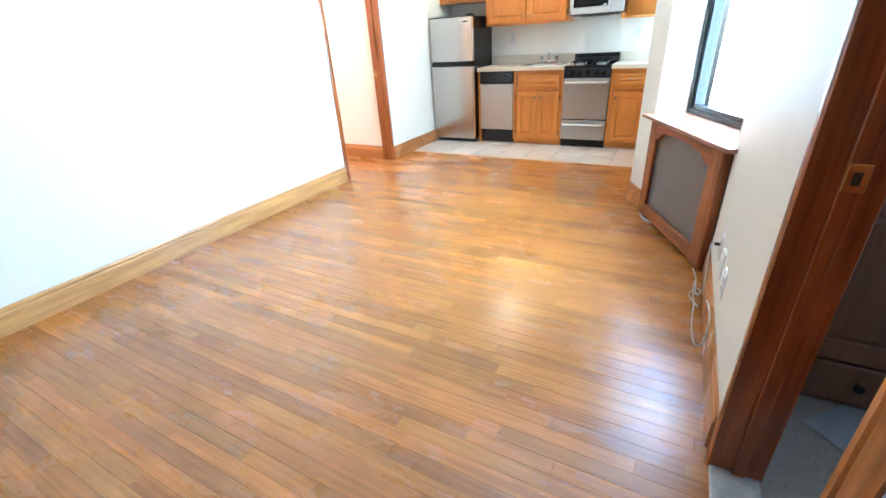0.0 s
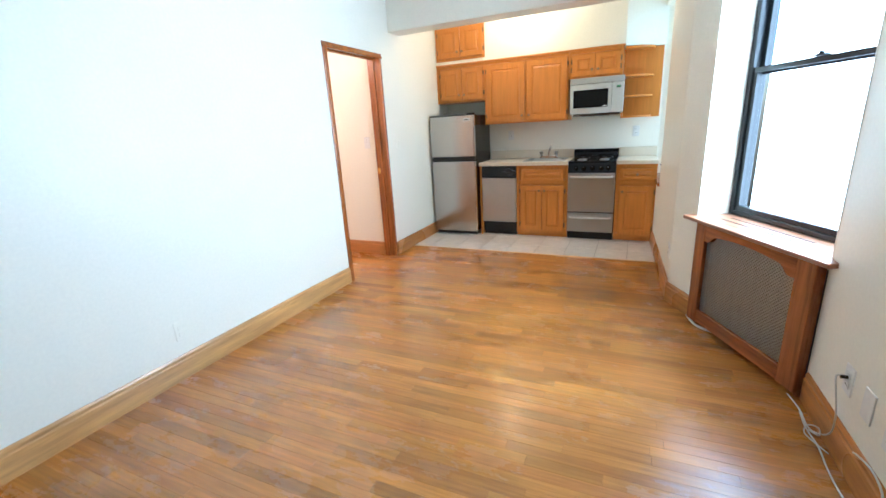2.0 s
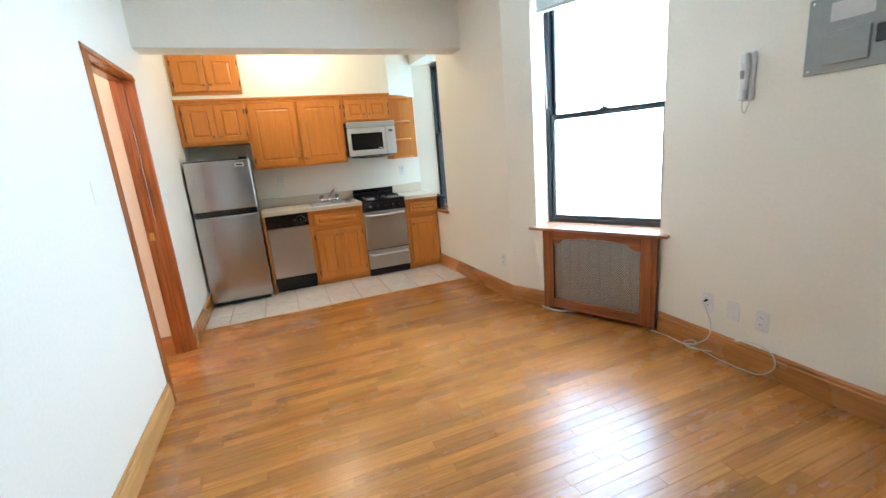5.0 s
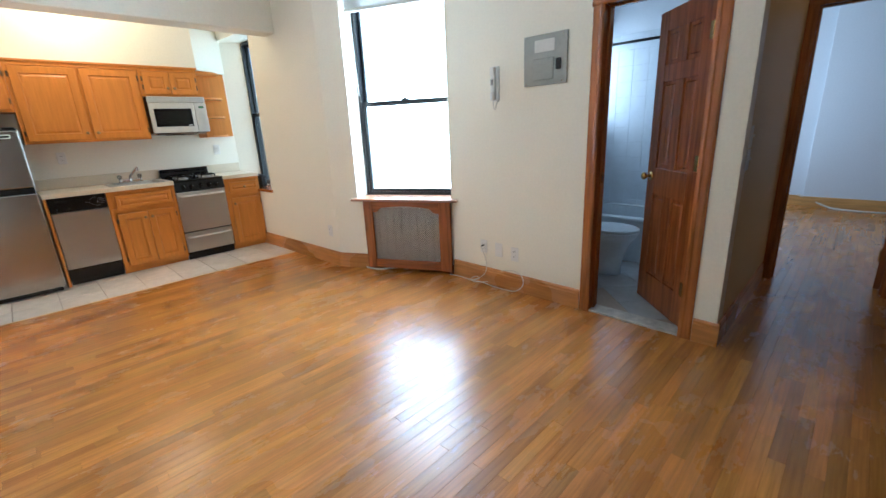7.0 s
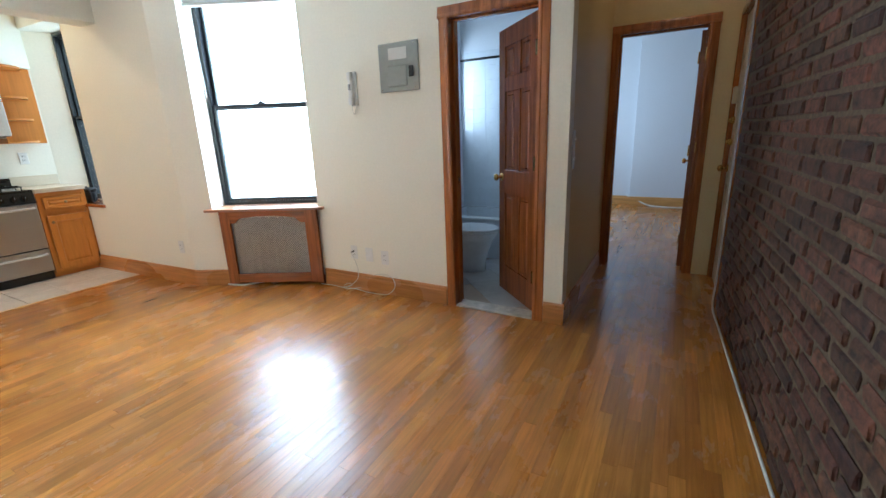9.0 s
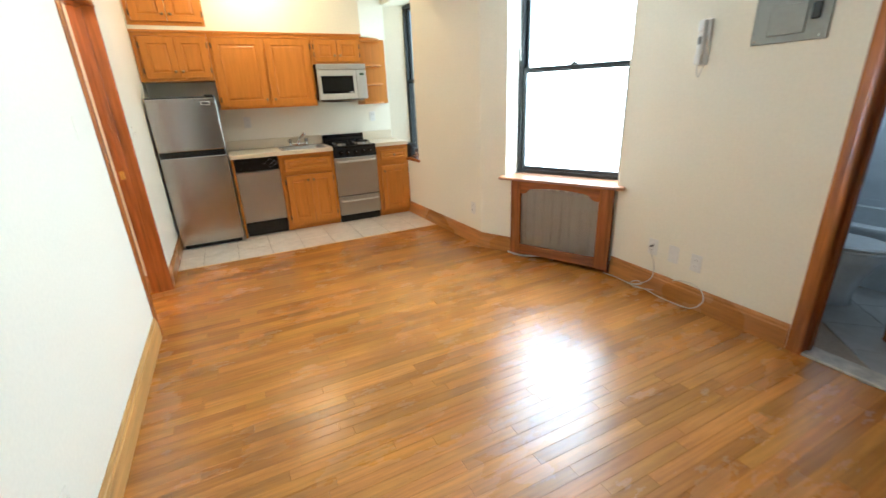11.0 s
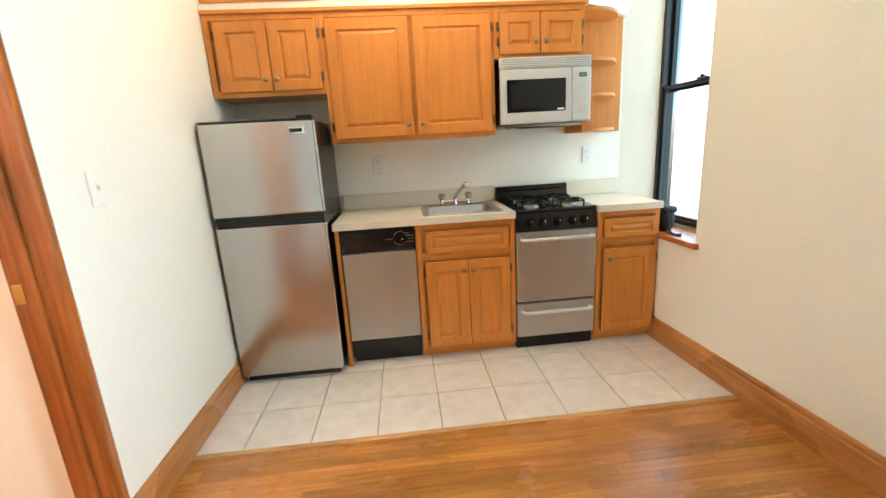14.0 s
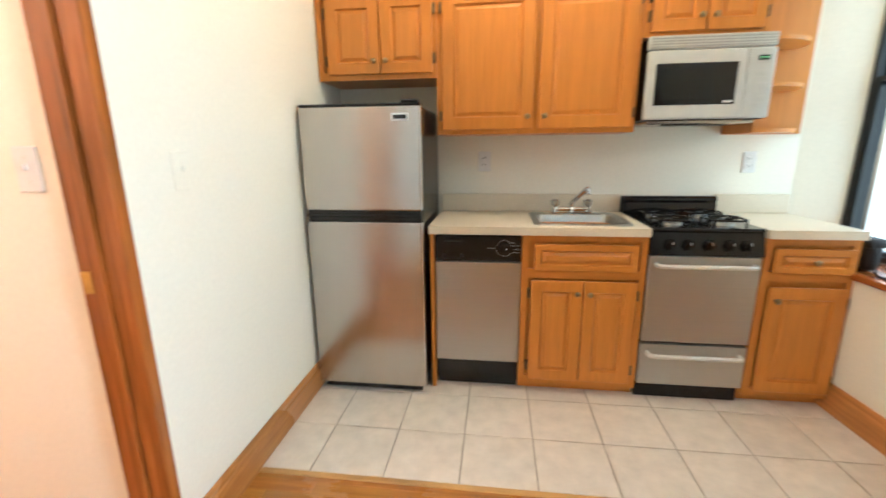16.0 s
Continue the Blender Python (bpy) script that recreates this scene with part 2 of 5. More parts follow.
_b.inputs["IOR"].default_value = 1.05


# ---- builders: places are given in the world, or in the newest of FRAME ----
FRAME = [Matrix.Identity(4)]


def thing(name, m, label, category, group="", kind=""):
    ob = new(name)
    ob.empty_display_size = 0.05
    ob.matrix_world = m if isinstance(m, Matrix) else Matrix.Translation(m)
    return tagged(ob, label, category, group, kind)


def part(name, bm, mat, parent=None, label=""):
    m, up = Matrix.Identity(4), parent
    while up:
        m, up = up.matrix_basis @ m, up.parent
    bm.transform(m.inverted() @ FRAME[-1])
    me = bpy.data.meshes.new(name)
    bmesh.ops.recalc_face_normals(bm, faces=bm.faces)
    bm.to_mesh(me)
    bm.free()
    me.materials.append(mat)
    ob = new(name, me)
    ob.parent = parent
    if label:
        ob["label"] = label
    return ob


def add_box(bm, lo, hi, bevel=0.0, m=None, segments=1):
    geo = bmesh.ops.create_cube(bm, size=1)
    vs = geo["verts"]
    for v in vs:
        v.co = Vector([lo[k] + (v.co[k] + 0.5) * (hi[k] - lo[k]) for k in range(3)])
    if m is not None:
        bmesh.ops.transform(bm, matrix=m, verts=vs)
    if bevel:
        es = {e for v in vs for e in v.link_edges}
        bmesh.ops.bevel(bm, geom=list(es), offset=bevel, segments=segments, affect="EDGES", profile=0.5)


def add_cyl(bm, a, b, r, r2=None, seg=16):
    a, b = Vector(a), Vector(b)
    d = b - a
    m = Matrix.Translation((a + b) / 2) @ d.to_track_quat("Z", "Y").to_matrix().to_4x4()
    bmesh.ops.create_cone(bm, cap_ends=True, segments=seg, radius1=r, radius2=r if r2 is None else r2, depth=d.length, matrix=m)


def add_ball(bm, c, r, scale=(1, 1, 1), seg=14):
    bmesh.ops.create_uvsphere(bm, u_segments=seg, v_segments=max(6, seg // 2), radius=r, matrix=Matrix.Translation(c) @ Matrix.Diagonal((*scale, 1)))


def add_prism(bm, outline, y0, y1, axis="y"):
    """An outline of (u, v) drawn out along an axis."""
    put = {"y": lambda u, v, w: (u, w, v), "z": lambda u, v, w: (u, v, w), "x": lambda u, v, w: (w, u, v)}[axis]
    lo = [bm.verts.new(put(u, v, y0)) for u, v in outline]
    hi = [bm.verts.new(put(u, v, y1)) for u, v in outline]
    bm.faces.new(lo), bm.faces.new(hi[::-1])
    for i in range(len(lo)):
        j = (i + 1) % len(lo)
        bm.faces.new((lo[i], hi[i], hi[j], lo[j]))


def add_tube(bm, pts, r, seg=8):
    """A round bar through the points, smoothed."""
    P = [Vector(p) for p in pts]
    path = []
    for i in range(len(P) - 1):
        p0, p1, p2, p3 = P[max(i - 1, 0)], P[i], P[i + 1], P[min(i + 2, len(P) - 1)]
        for k in range(6):
            t = k / 6
            path.append(0.5 * (2 * p1 + (p2 - p0) * t + (2 * p0 - 5 * p1 + 4 * p2 - p3) * t * t + (3 * p1 - p0 - 3 * p2 + p3) * t ** 3))
    path.append(P[-1])
    rings = []
    up = Vector((0.13, 0.27, 0.95))
    for i, p in enumerate(path):
        d = (path[min(i + 1, len(path) - 1)] - path[max(i - 1, 0)]).normalized()
        u = d.cross(up)
        u = u.normalized() if u.length > 1e-3 else d.orthogonal().normalized()
        v = d.cross(u)
        rings.append([bm.verts.new(p + r * (math.cos(2 * math.pi * k / seg) * u + math.sin(2 * math.pi * k / seg) * v)) for k in range(seg)])
    for a, b in zip(rings, rings[1:]):
        for k in range(seg):
            bm.faces.new((a[k], a[(k + 1) % seg], b[(k + 1) % seg], b[k]))
    bm.faces.new(rings[0]), bm.faces.new(rings[-1][::-1])


def add_ring(bm, outer, inner, w0, w1, axis="y"):
    """A closed frame between two rectangles (u0, u1, v0, v1), drawn out along an axis: one piece."""
    put = {"y": lambda u, v, w: (u, w, v), "z": lambda u, v, w: (u, v, w)}[axis]
    q = lambda r, w: [bm.verts.new(put(u, v, w)) for u, v in ((r[0], r[2]), (r[1], r[2]), (r[1], r[3]), (r[0], r[3]))]
    a, b, c, d = q(outer, w0), q(inner, w0), q(outer, w1), q(inner, w1)
    for i in range(4):
        j = (i + 1) % 4
        for s, t in ((a, b), (c, d), (a, c), (b, d)):
            bm.faces.new((s[i], s[j], t[j], t[i]))


def box(name, lo, hi, mat, parent=None, bevel=0.003, label="", segments=1):
    bm = bmesh.new()
    add_box(bm, lo, hi, bevel, None, segments)
    return part(name, bm, mat, parent, label)


def smooth(ob):
    for p in ob.data.polygons:
        p.use_smooth = True
    return ob


def cyl(name, a, b, r, mat, parent=None, r2=None, label="", seg=16):
    bm = bmesh.new()
    add_cyl(bm, a, b, r, r2, seg)
    return part(name, bm, mat, parent, label)


def tube(name, pts, r, mat, parent=None, label="", seg=8):
    bm = bmesh.new()
    add_tube(bm, pts, r, seg)
    return smooth(part(name, bm, mat, parent, label))


def structure(ob, label, category):
    return tagged(ob, label, category, kind="structure")


def wall(name, p0, p1, thick, height, openings, mat, label, z0=0.0):
    """A wall whose inner face runs from p0 to p1 and which is thick to the left of that way; openings are (from, to, low, high)."""
    p0, p1 = Vector((*p0, 0)), Vector((*p1, 0))
    n = (p1 - p0).length
    xs = sorted({0, n, *[v for o in openings for v in o[:2]]})
    zs = sorted({z0, height, *[v for o in openings for v in o[2:]]})
    full = lambda i, j: 0 <= i < len(xs) - 1 and 0 <= j < len(zs) - 1 and not any(o[0] <= (xs[i] + xs[i + 1]) / 2 <= o[1] and o[2] <= (zs[j] + zs[j + 1]) / 2 <= o[3] for o in openings)
    bm = bmesh.new()
    quad = lambda *c: bm.faces.new([bm.verts.new(v) for v in c])
    for i in range(len(xs) - 1):
        for j in range(len(zs) - 1):
            if not full(i, j):
                continue
            a, b, c, d = xs[i], xs[i + 1], zs[j], zs[j + 1]
            for y in (0, thick):
                quad((a, y, c), (b, y, c), (b, y, d), (a, y, d))
            if not full(i - 1, j):
                quad((a, 0, c), (a, thick, c), (a, thick, d), (a, 0, d))
            if not full(i + 1, j):
                quad((b, 0, c), (b, thick, c), (b, thick, d), (b, 0, d))
            if not full(i, j - 1):
                quad((a, 0, c), (b, 0, c), (b, thick, c), (a, thick, c))
            if not full(i, j + 1):
                quad((a, 0, d), (b, 0, d), (b, thick, d), (a, thick, d))
    bmesh.ops.remove_doubles(bm, verts=bm.verts, dist=1e-4)
    ob = part(name, bm, mat)
    ob.matrix_world = Matrix.Translation(p0) @ Matrix.Rotation(math.atan2(p1.y - p0.y, p1.x - p0.x), 4, "Z")
    return structure(ob, label, "wall")


# ---- structure ----
CEIL = 2.72
WEST, NORTH, KEAST, EAST, HALL_N, HALL_E = -2.845, 5.6, -0.25, 0.30, 0.306, 1.78
BRICK_A, BRICK_B = Vector((-2.845, -0.80, 0)), Vector((1.02, -0.607, 0))
KE_A, KE_B = Vector((-0.316, NORTH, 0)), Vector((-0.222, 3.475, 0))
DOOR_H = 1.965
SIDE_0, SIDE_1, SIDE_H = 3.160, 3.950, 2.005   # the doorway to the side room
# left of the way is outside: go round clockwise
wall("wall_west", (WEST, -0.95), (WEST, NORTH + 0.15), 0.12, CEIL, [(SIDE_0 + 0.95, SIDE_1 + 0.95, 0, SIDE_H)], wall_paint, "off-white painted plaster wall with a doorway")
wall("wall_north", (WEST, NORTH), (0.0, NORTH), 0.15, CEIL, [], wall_paint, "off-white painted wall behind the kitchen units")
wall("wall_kitchen_east", KE_A.xy, KE_B.xy, 0.35, CEIL, [(0.0, 0.846, 0.66, 2.40)], wall_paint, "off-white thick wall with a deep window recess")
wall("wall_canted", CANT_A.xy, CANT_B.xy, 0.30, CEIL, [(WIN_S0, WIN_S1, 0, WIN_Z1)], wall_paint, "off-white canted wall with a tall window")
wall("wall_east", (EAST, 2.39), (EAST, HALL_N), 0.12, CEIL, [(2.39 - 1.09, 2.39 - 0.50, 0, DOOR_H)], wall_paint, "off-white painted wall with the bathroom doorway")
wall("wall_hall_north", (EAST + 0.12, HALL_N), (HALL_E + 0.12, HALL_N), 0.12, CEIL, [], hall_paint, "tan-painted hall wall")
wall("wall_hall_east", (HALL_E, HALL_N), (HALL_E, -0.60), 0.12, CEIL, [(HALL_N - 0.245, HALL_N + 0.395, 0, 2.0)], hall_paint, "tan-painted wall with the bedroom doorway")
wall("wall_entrance", (HALL_E + 0.12, -0.60), (BRICK_B.x, BRICK_B.y), 0.12, CEIL, [(0.16, 0.84, 0, 2.02)], hall_paint, "tan-painted wall with the entrance door")
wall("wall_bedroom_east", (5.42, 1.75), (5.42, -2.0), 0.12, CEIL, [], bed_paint, "pale blue-white bedroom wall")
wall("wall_bedroom_north", (2.45, 1.6), (5.42, 1.6), 0.12, CEIL, [(1.2, 2.5, 0.7, 2.3)], bed_paint, "pale bedroom wall with a window")
wall("wall_bedroom_south", (5.54, -1.9), (HALL_E + 0.12, -1.9), 0.12, CEIL, [], bed_paint, "pale bedroom wall")
wall("wall_bedroom_west", (HALL_E + 0.12, -2.0), (HALL_E + 0.12, -0.72), 0.12, CEIL, [], bed_paint, "pale bedroom wall")
wall("wall_bathroom_east", (2.33, 2.10), (2.33, HALL_N + 0.12), 0.12, CEIL, [], bed_paint, "bathroom wall behind the tiles")
wall("wall_bathroom_north", (EAST + 0.12, 2.0), (2.45, 2.0), 0.10, CEIL, [(1.23, 1.83, 1.29, 2.15)], bed_paint, "bathroom wall with a small window")
wall("wall_side_room_north", (-4.9, 3.975), (WEST - 0.12, 3.975), 0.12, CEIL, [], wall_paint, "painted wall of the side room")
wall("wall_side_room_west", (-4.8, 1.8), (-4.8, 4.05), 0.12, CEIL, [], wall_paint, "painted wall of the side room")
wall("wall_side_room_south", (WEST - 0.12, 1.9), (-4.9, 1.9), 0.12, CEIL, [], wall_paint, "painted wall of the side room")
bm = bmesh.new()
add_box(bm, (-5.0, -2.1, CEIL), (5.6, 5.8, CEIL + 0.15))
structure(part("ceiling", bm, ceiling_paint), "flat off-white painted ceiling", "ceiling")
structure(box("beam", (WEST - 0.01, 4.18, 2.265), (KEAST + 0.08, 4.40, CEIL + 0.02), wall_paint, bevel=0.006), "off-white plastered beam across the room", "beam")
bm = bmesh.new()
add_prism(bm, [(WEST - 0.01, NORTH + 0.02), (WEST - 0.01, 5.285), (-0.675, 5.285), (-0.29, 5.56), (-0.29, NORTH + 0.02)], 2.036, CEIL + 0.02, "z")
structure(part("soffit", bm, wall_paint), "off-white boxed soffit over the wall cabinets", "soffit")
structure(box("floor", (-5.0, -2.1, -0.2), (5.6, 5.8, -0.018), underfloor, bevel=0), "honey-brown oak strip floor with a glossy finish", "floor")


def frame_of(p0, p1):
    """Local frame of a wall: x from p0 to p1 along its inner face, y into the wall."""
    return Matrix.Translation((p0[0], p0[1], 0)) @ Matrix.Rotation(math.atan2(p1[1] - p0[1], p1[0] - p0[0]), 4, "Z")


def casing_profile(bm, a, b, across, out, width, thick):
    """A moulded board from a to b, its section drawn across the wall and out of it."""
    sec = [(0, 0), (0, thick * 0.7), (width * 0.12, thick), (width * 0.3, thick), (width * 0.38, thick * 0.75), (width * 0.8, thick * 0.6), (width * 0.92, thick * 0.45), (width, thick * 0.35), (width, 0)]
    a, b, across, out = Vector(a), Vector(b), Vector(across), Vector(out)
    lo = [bm.verts.new(a + across * u + out * v) for u, v in sec]
    hi = [bm.verts.new(b + across * u + out * v) for u, v in sec]
    bm.faces.new(lo), bm.faces.new(hi[::-1])
    for i in range(len(sec)):
        j = (i + 1) % len(sec)
        bm.faces.new((lo[i], hi[i], hi[j], lo[j]))


def door_frame(name, m, w, h, depth, label, mat=None, width=0.072, stops=True):
    """Casings, jambs and stops of an opening w wide and h high; x along the wall, y into it."""
    mat = mat or trim_wood
    FRAME.append(m)
    root = thing(name, m, label, "door frame", kind="structure")
    for x, ax in ((0.004, -1), (w - 0.004, 1)):
        bm = bmesh.new()
        casing_profile(bm, (x, 0, 0), (x, 0, h + 0.004), (ax, 0, 0), (0, -1, 0), width, 0.016)
        part("casing", bm, mat, root)
    bm = bmesh.new()
    casing_profile(bm, (-width, 0, h - 0.004), (w + width, 0, h - 0.004), (0, 0, 1), (0, -1, 0), width, 0.0165)
    part("head_casing", bm, mat, root)
    for x0, x1 in ((-0.018, 0.002), (w - 0.002, w + 0.018)):
        box("jamb", (x0, -0.002, 0), (x1, depth + 0.01, h), mat, root, 0.002)
    box("head_jamb", (0.003, -0.002, h - 0.002), (w - 0.003, depth + 0.01, h + 0.018), mat, root, 0.002)
    if stops:
        for x0, x1 in ((0.002, 0.014), (w - 0.014, w - 0.002)):
            box("door_stop", (x0, depth * 0.42, 0), (x1, depth * 0.42 + 0.035, h - 0.014), mat, root, 0.002)
        box("door_stop", (0.002, depth * 0.42, h - 0.014), (w - 0.002, depth * 0.42 + 0.035, h - 0.003), mat, root, 0.002)
    FRAME.pop()
    return root


def door_leaf(name, m, w, h, mat, label, knob=brass, thick=0.036):
    """A six-panel door, hinged at its local origin, reaching along x."""
    FRAME.append(m)
    root = thing(name, m, label, "door", kind="structure")
    st, mid = 0.10, 0.09
    rails = [(0.008, 0.22), (0.80, 0.98), (1.53, 1.63), (h - 0.12, h)]
    for x0 in (0, w - st):
        box("stile", (x0, 0, 0.008), (x0 + st, thick, h), mat, root, 0.003)
    for z0, z1 in rails:
        box("rail", (st, 0.001, z0), (w - st, thick - 0.001, z1), mat, root, 0.002)
    for (a, b), (c, d) in zip(rails, rails[1:]):
        box("mullion", (w / 2 - mid / 2, 0.0015, b), (w / 2 + mid / 2, thick - 0.0015, c), mat, root, 0.002)
        for x0, x1 in ((st, w / 2 - mid / 2), (w / 2 + mid / 2, w - st)):
            bm = bmesh.new()
            add_box(bm, (x0, 0.012, b), (x1, thick - 0.012, c))
            add_box(bm, (x0 + 0.022, 0.004, b + 0.022), (x1 - 0.022, thick - 0.004, c - 0.022), 0.0075)
            part("panel", bm, mat, root)
    if knob:
        for y, s in ((0, -1), (thick, 1)):
            bm = bmesh.new()
            add_cyl(bm, (w - 0.06, y, 0.92), (w - 0.06, y + s * 0.008, 0.92), 0.03)
            add_cyl(bm, (w - 0.06, y, 0.92), (w - 0.06, y + s * 0.045, 0.92), 0.010)
            add_ball(bm, (w - 0.06, y + s * 0.052, 0.92), 0.026, (1, 0.75, 1))
            smooth(part("knob", bm, knob, root, "round brass knob"))
    for z in (0.22, 1.0, h - 0.25):
        bm = bmesh.new()
        add_cyl(bm, (-0.008, thick + 0.004, z), (-0.008, thick + 0.004, z + 0.09), 0.007)
        add_box(bm, (-0.006, thick - 0.002, z), (0.03, thick + 0.003, z + 0.09))
        part("hinge", bm, brass, root, "brass hinge")
    FRAME.pop()
    return root


def baseboard(p0, p1, mat=None, h=0.145, t=0.016):
    """A moulded skirting along the inner face from p0 to p1; the room is to the right of the way."""
    m = frame_of(p0, p1)
    n = (Vector(p1) - Vector(p0)).length
    FRAME.append(m)
    bm = bmesh.new()
    sec = [(0.0, 0), (-t, 0), (-t, h - 0.035), (-t * 0.7, h - 0.028), (-t * 0.75, h - 0.012), (-t * 0.35, h), (0.0, h)]
    add_prism(bm, sec, 0, n, "x")
    ob = part("baseboard", bm, mat or base_wood)
    FRAME.pop()
    return structure(ob, "honey-coloured varnished wooden baseboard with a moulded top", "baseboard")


def plate(name, m, label, category, kind="outlet", mat=None):
    """A wall plate: x along the wall, y into it, centred on its local origin."""
    FRAME.append(m)
    root = thing(name, m, label, category)
    mat = mat or white_plastic
    out = 0.0025 if kind == "blank" and mat is wall_paint else 0.006
    box("cover", (-0.036, -out, -0.058), (0.036, 0.0, 0.058), mat, root, 0.001 if kind == "blank" else 0.003)
    if kind == "outlet":
        for z in (-0.02, 0.02):
            box("socket", (-0.016, -0.0085, z - 0.014), (0.016, -0.0055, z + 0.014), mat, root, 0.003)
            for x in (-0.006, 0.006):
                box("slot", (x - 0.001, -0.0089, z - 0.004), (x + 0.001, -0.008, z + 0.006), mat if mat is wall_paint else black_plastic, root, 0)
    elif kind == "switch":
        box("toggle", (-0.005, -0.018, -0.002), (0.005, -0.005, 0.014), mat, root, 0.002)
        for z in (-0.03, 0.03):
            cyl("screw", (0, -0.0055, z), (0, -0.0075, z), 0.003, mat if mat is wall_paint else chrome, root, seg=8)
    FRAME.pop()
    return root


def window_unit(name, m, w, z0, z1, meet, label, f=0.036, s=0.028):
    """A black double-hung window; x along the wall, y outwards from its inner face."""
    FRAME.append(m)
    root = thing(name, m, label, "window", kind="structure")
    for x0, x1 in ((0, f), (w - f, w)):
        box("window_frame", (x0, 0, z0), (x1, 0.09, z1), black_frame, root, 0.003)
    box("window_frame", (f, 0, z1 - f), (w - f, 0.09, z1), black_frame, root, 0.003)
    box("window_frame", (f, 0, z0), (w - f, 0.09, z0 + 0.03), black_frame, root, 0.003)
    for lo, hi, y, nm in ((z0 + 0.03, meet + 0.02, 0.012, "lower_sash"), (meet - 0.02, z1 - f, 0.047, "upper_sash")):
        bm = bmesh.new()
        add_ring(bm, (f, w - f, lo, hi), (f + s, w - f - s, lo + s, hi - s), y, y + 0.032)
        sash = part(nm, bm, black_frame, root)
        bm = bmesh.new()
        add_box(bm, (f + s - 0.004, y + 0.013, lo + s - 0.004), (w - f - s + 0.004, y + 0.018, hi - s + 0.004))
        pane = part("pane", bm, glass, sash, "clear glass pane")
        pane.visible_shadow = False
    bm = bmesh.new()
    add_box(bm, (w / 2 - 0.03, -0.006, meet + 0.02), (w / 2 + 0.03, 0.03, meet + 0.03), 0.002)
    add_cyl(bm, (w / 2, 0.01, meet + 0.03), (w / 2, 0.01, meet + 0.042), 0.012)
    part("sash_lock", bm, black_frame, root)
    FRAME.pop()
    return root


# doors and frames
door_frame("door_1", frame_of((WEST, SIDE_0), (WEST, SIDE_1)), SIDE_1 - SIDE_0, SIDE_H, 0.12, "varnished reddish-brown wooden door frame, open doorway", width=0.044)
door_frame("door_2", frame_of((EAST, 1.09), (EAST, 0.50)), 0.59, DOOR_H, 0.12, "varnished dark reddish-brown bathroom door frame")
door_frame("door_3", frame_of((HALL_E, 0.245), (HALL_E, -0.395)), 0.64, 2.0, 0.12, "varnished dark reddish-brown bedroom door frame")
ENT_A, ENT_B = (HALL_E + 0.12, -0.60), (BRICK_B.x, BRICK_B.y)
ENT = frame_of(ENT_A, ENT_B)
door_frame("door_4", ENT @ Matrix.Translation((0.16, 0, 0)), 0.68, 2.02, 0.12, "dark varnished entrance door frame", width=0.06, stops=False)
door_leaf("door_5", pose(EAST + 0.125, 0.505, 0, 0, 0, 45), 0.585, 1.95, door_wood, "dark reddish-brown six-panel wooden bathroom door, half open")
door_leaf("door_6", pose(HALL_E + 0.16, -0.385, 0, 0, 0, -3) @ Matrix.Translation((0, 0, 0)), 0.63, 1.985, door_wood, "dark stained bedroom door, wide open")
ent = door_leaf("door_7", ENT @ pose(0.835, 0.056, 0, 0, 0, 180), 0.67, 2.01, cream_paint, "cream-painted panelled entrance door, closed, with brass locks")
FRAME.append(ENT)
for z in (1.12, 1.28):
    bm = bmesh.new()
    add_cyl(bm, (0.23, 0.02, z), (0.23, -0.004, z), 0.028)
    add_box(bm, (0.225, -0.02, z - 0.012), (0.235, 0.0, z + 0.012), 0.002)
    part("lock", bm, brass, ent, "brass lock")
chime = box("door_chime", (0.19, -0.012, 1.40), (0.26, 0.02, 1.52), cream_paint, ent, 0.005, "small cream chime box with slots")
for k in range(4):
    box("slot", (0.205, -0.0135, 1.435 + k * 0.014), (0.245, -0.011, 1.440 + k * 0.014), black_plastic, chime, 0)
FRAME.pop()
for nm, m, z in (("strike_plate", frame_of((WEST, SIDE_1), (WEST, SIDE_0)), 0.93), ("strike_plate", frame_of((EAST, 1.09), (EAST, 0.50)), 0.94)):
    FRAME.append(m)
    bm = bmesh.new()
    add_box(bm, (0.0015, 0.040 if z > 0.935 else -0.11, z - 0.03), (0.0165, 0.078 if z > 0.935 else -0.08, z + 0.03), 0.001)
    FRAME.pop()
    FRAME.append(m @ Matrix.Translation((0, 0.012 if z > 0.935 else 0, 0)))
    plate_ob = tagged(part(nm, bm, brass), "small brass strike plate set in a door jamb", "strike plate")
    y0 = 0.052 if z > 0.935 else -0.102
    box("hole", (0.001, y0, z - 0.014), (0.0172 if z > 0.935 else 0.0049, y0 + 0.014, z + 0.014), black_iron, plate_ob, 0)
    FRAME.pop()
d3 = bpy.data.objects["door_3"]
for z in (0.28, 1.03, 1.75):
    box("hinge", (HALL_E + 0.05, -0.394, z), (HALL_E + 0.125, -0.384, z + 0.09), brass, d3, 0.001, "brass hinge")
structure(box("wall_pier", (5.35, -1.9, 0), (5.42, 0.39, CEIL), bed_paint, bevel=0.004), "pale shallow pier on the bedroom wall", "wall")
tagged(tube("cable", [(5.38, 0.45, 0.16), (5.36, 0.30, 0.10), (5.30, 0.10, 0.02), (5.22, -0.1, 0.012), (5.2, -0.3, 0.012), (5.25, -0.5, 0.012)], 0.012, cable_mat), "white cable lying along the bedroom wall", "cable")
structure(box("threshold", (EAST - 0.005, 0.50, -0.018), (EAST + 0.125, 1.09, 0.012), marble, bevel=0.004), "worn beige marble threshold of the bathroom", "threshold")

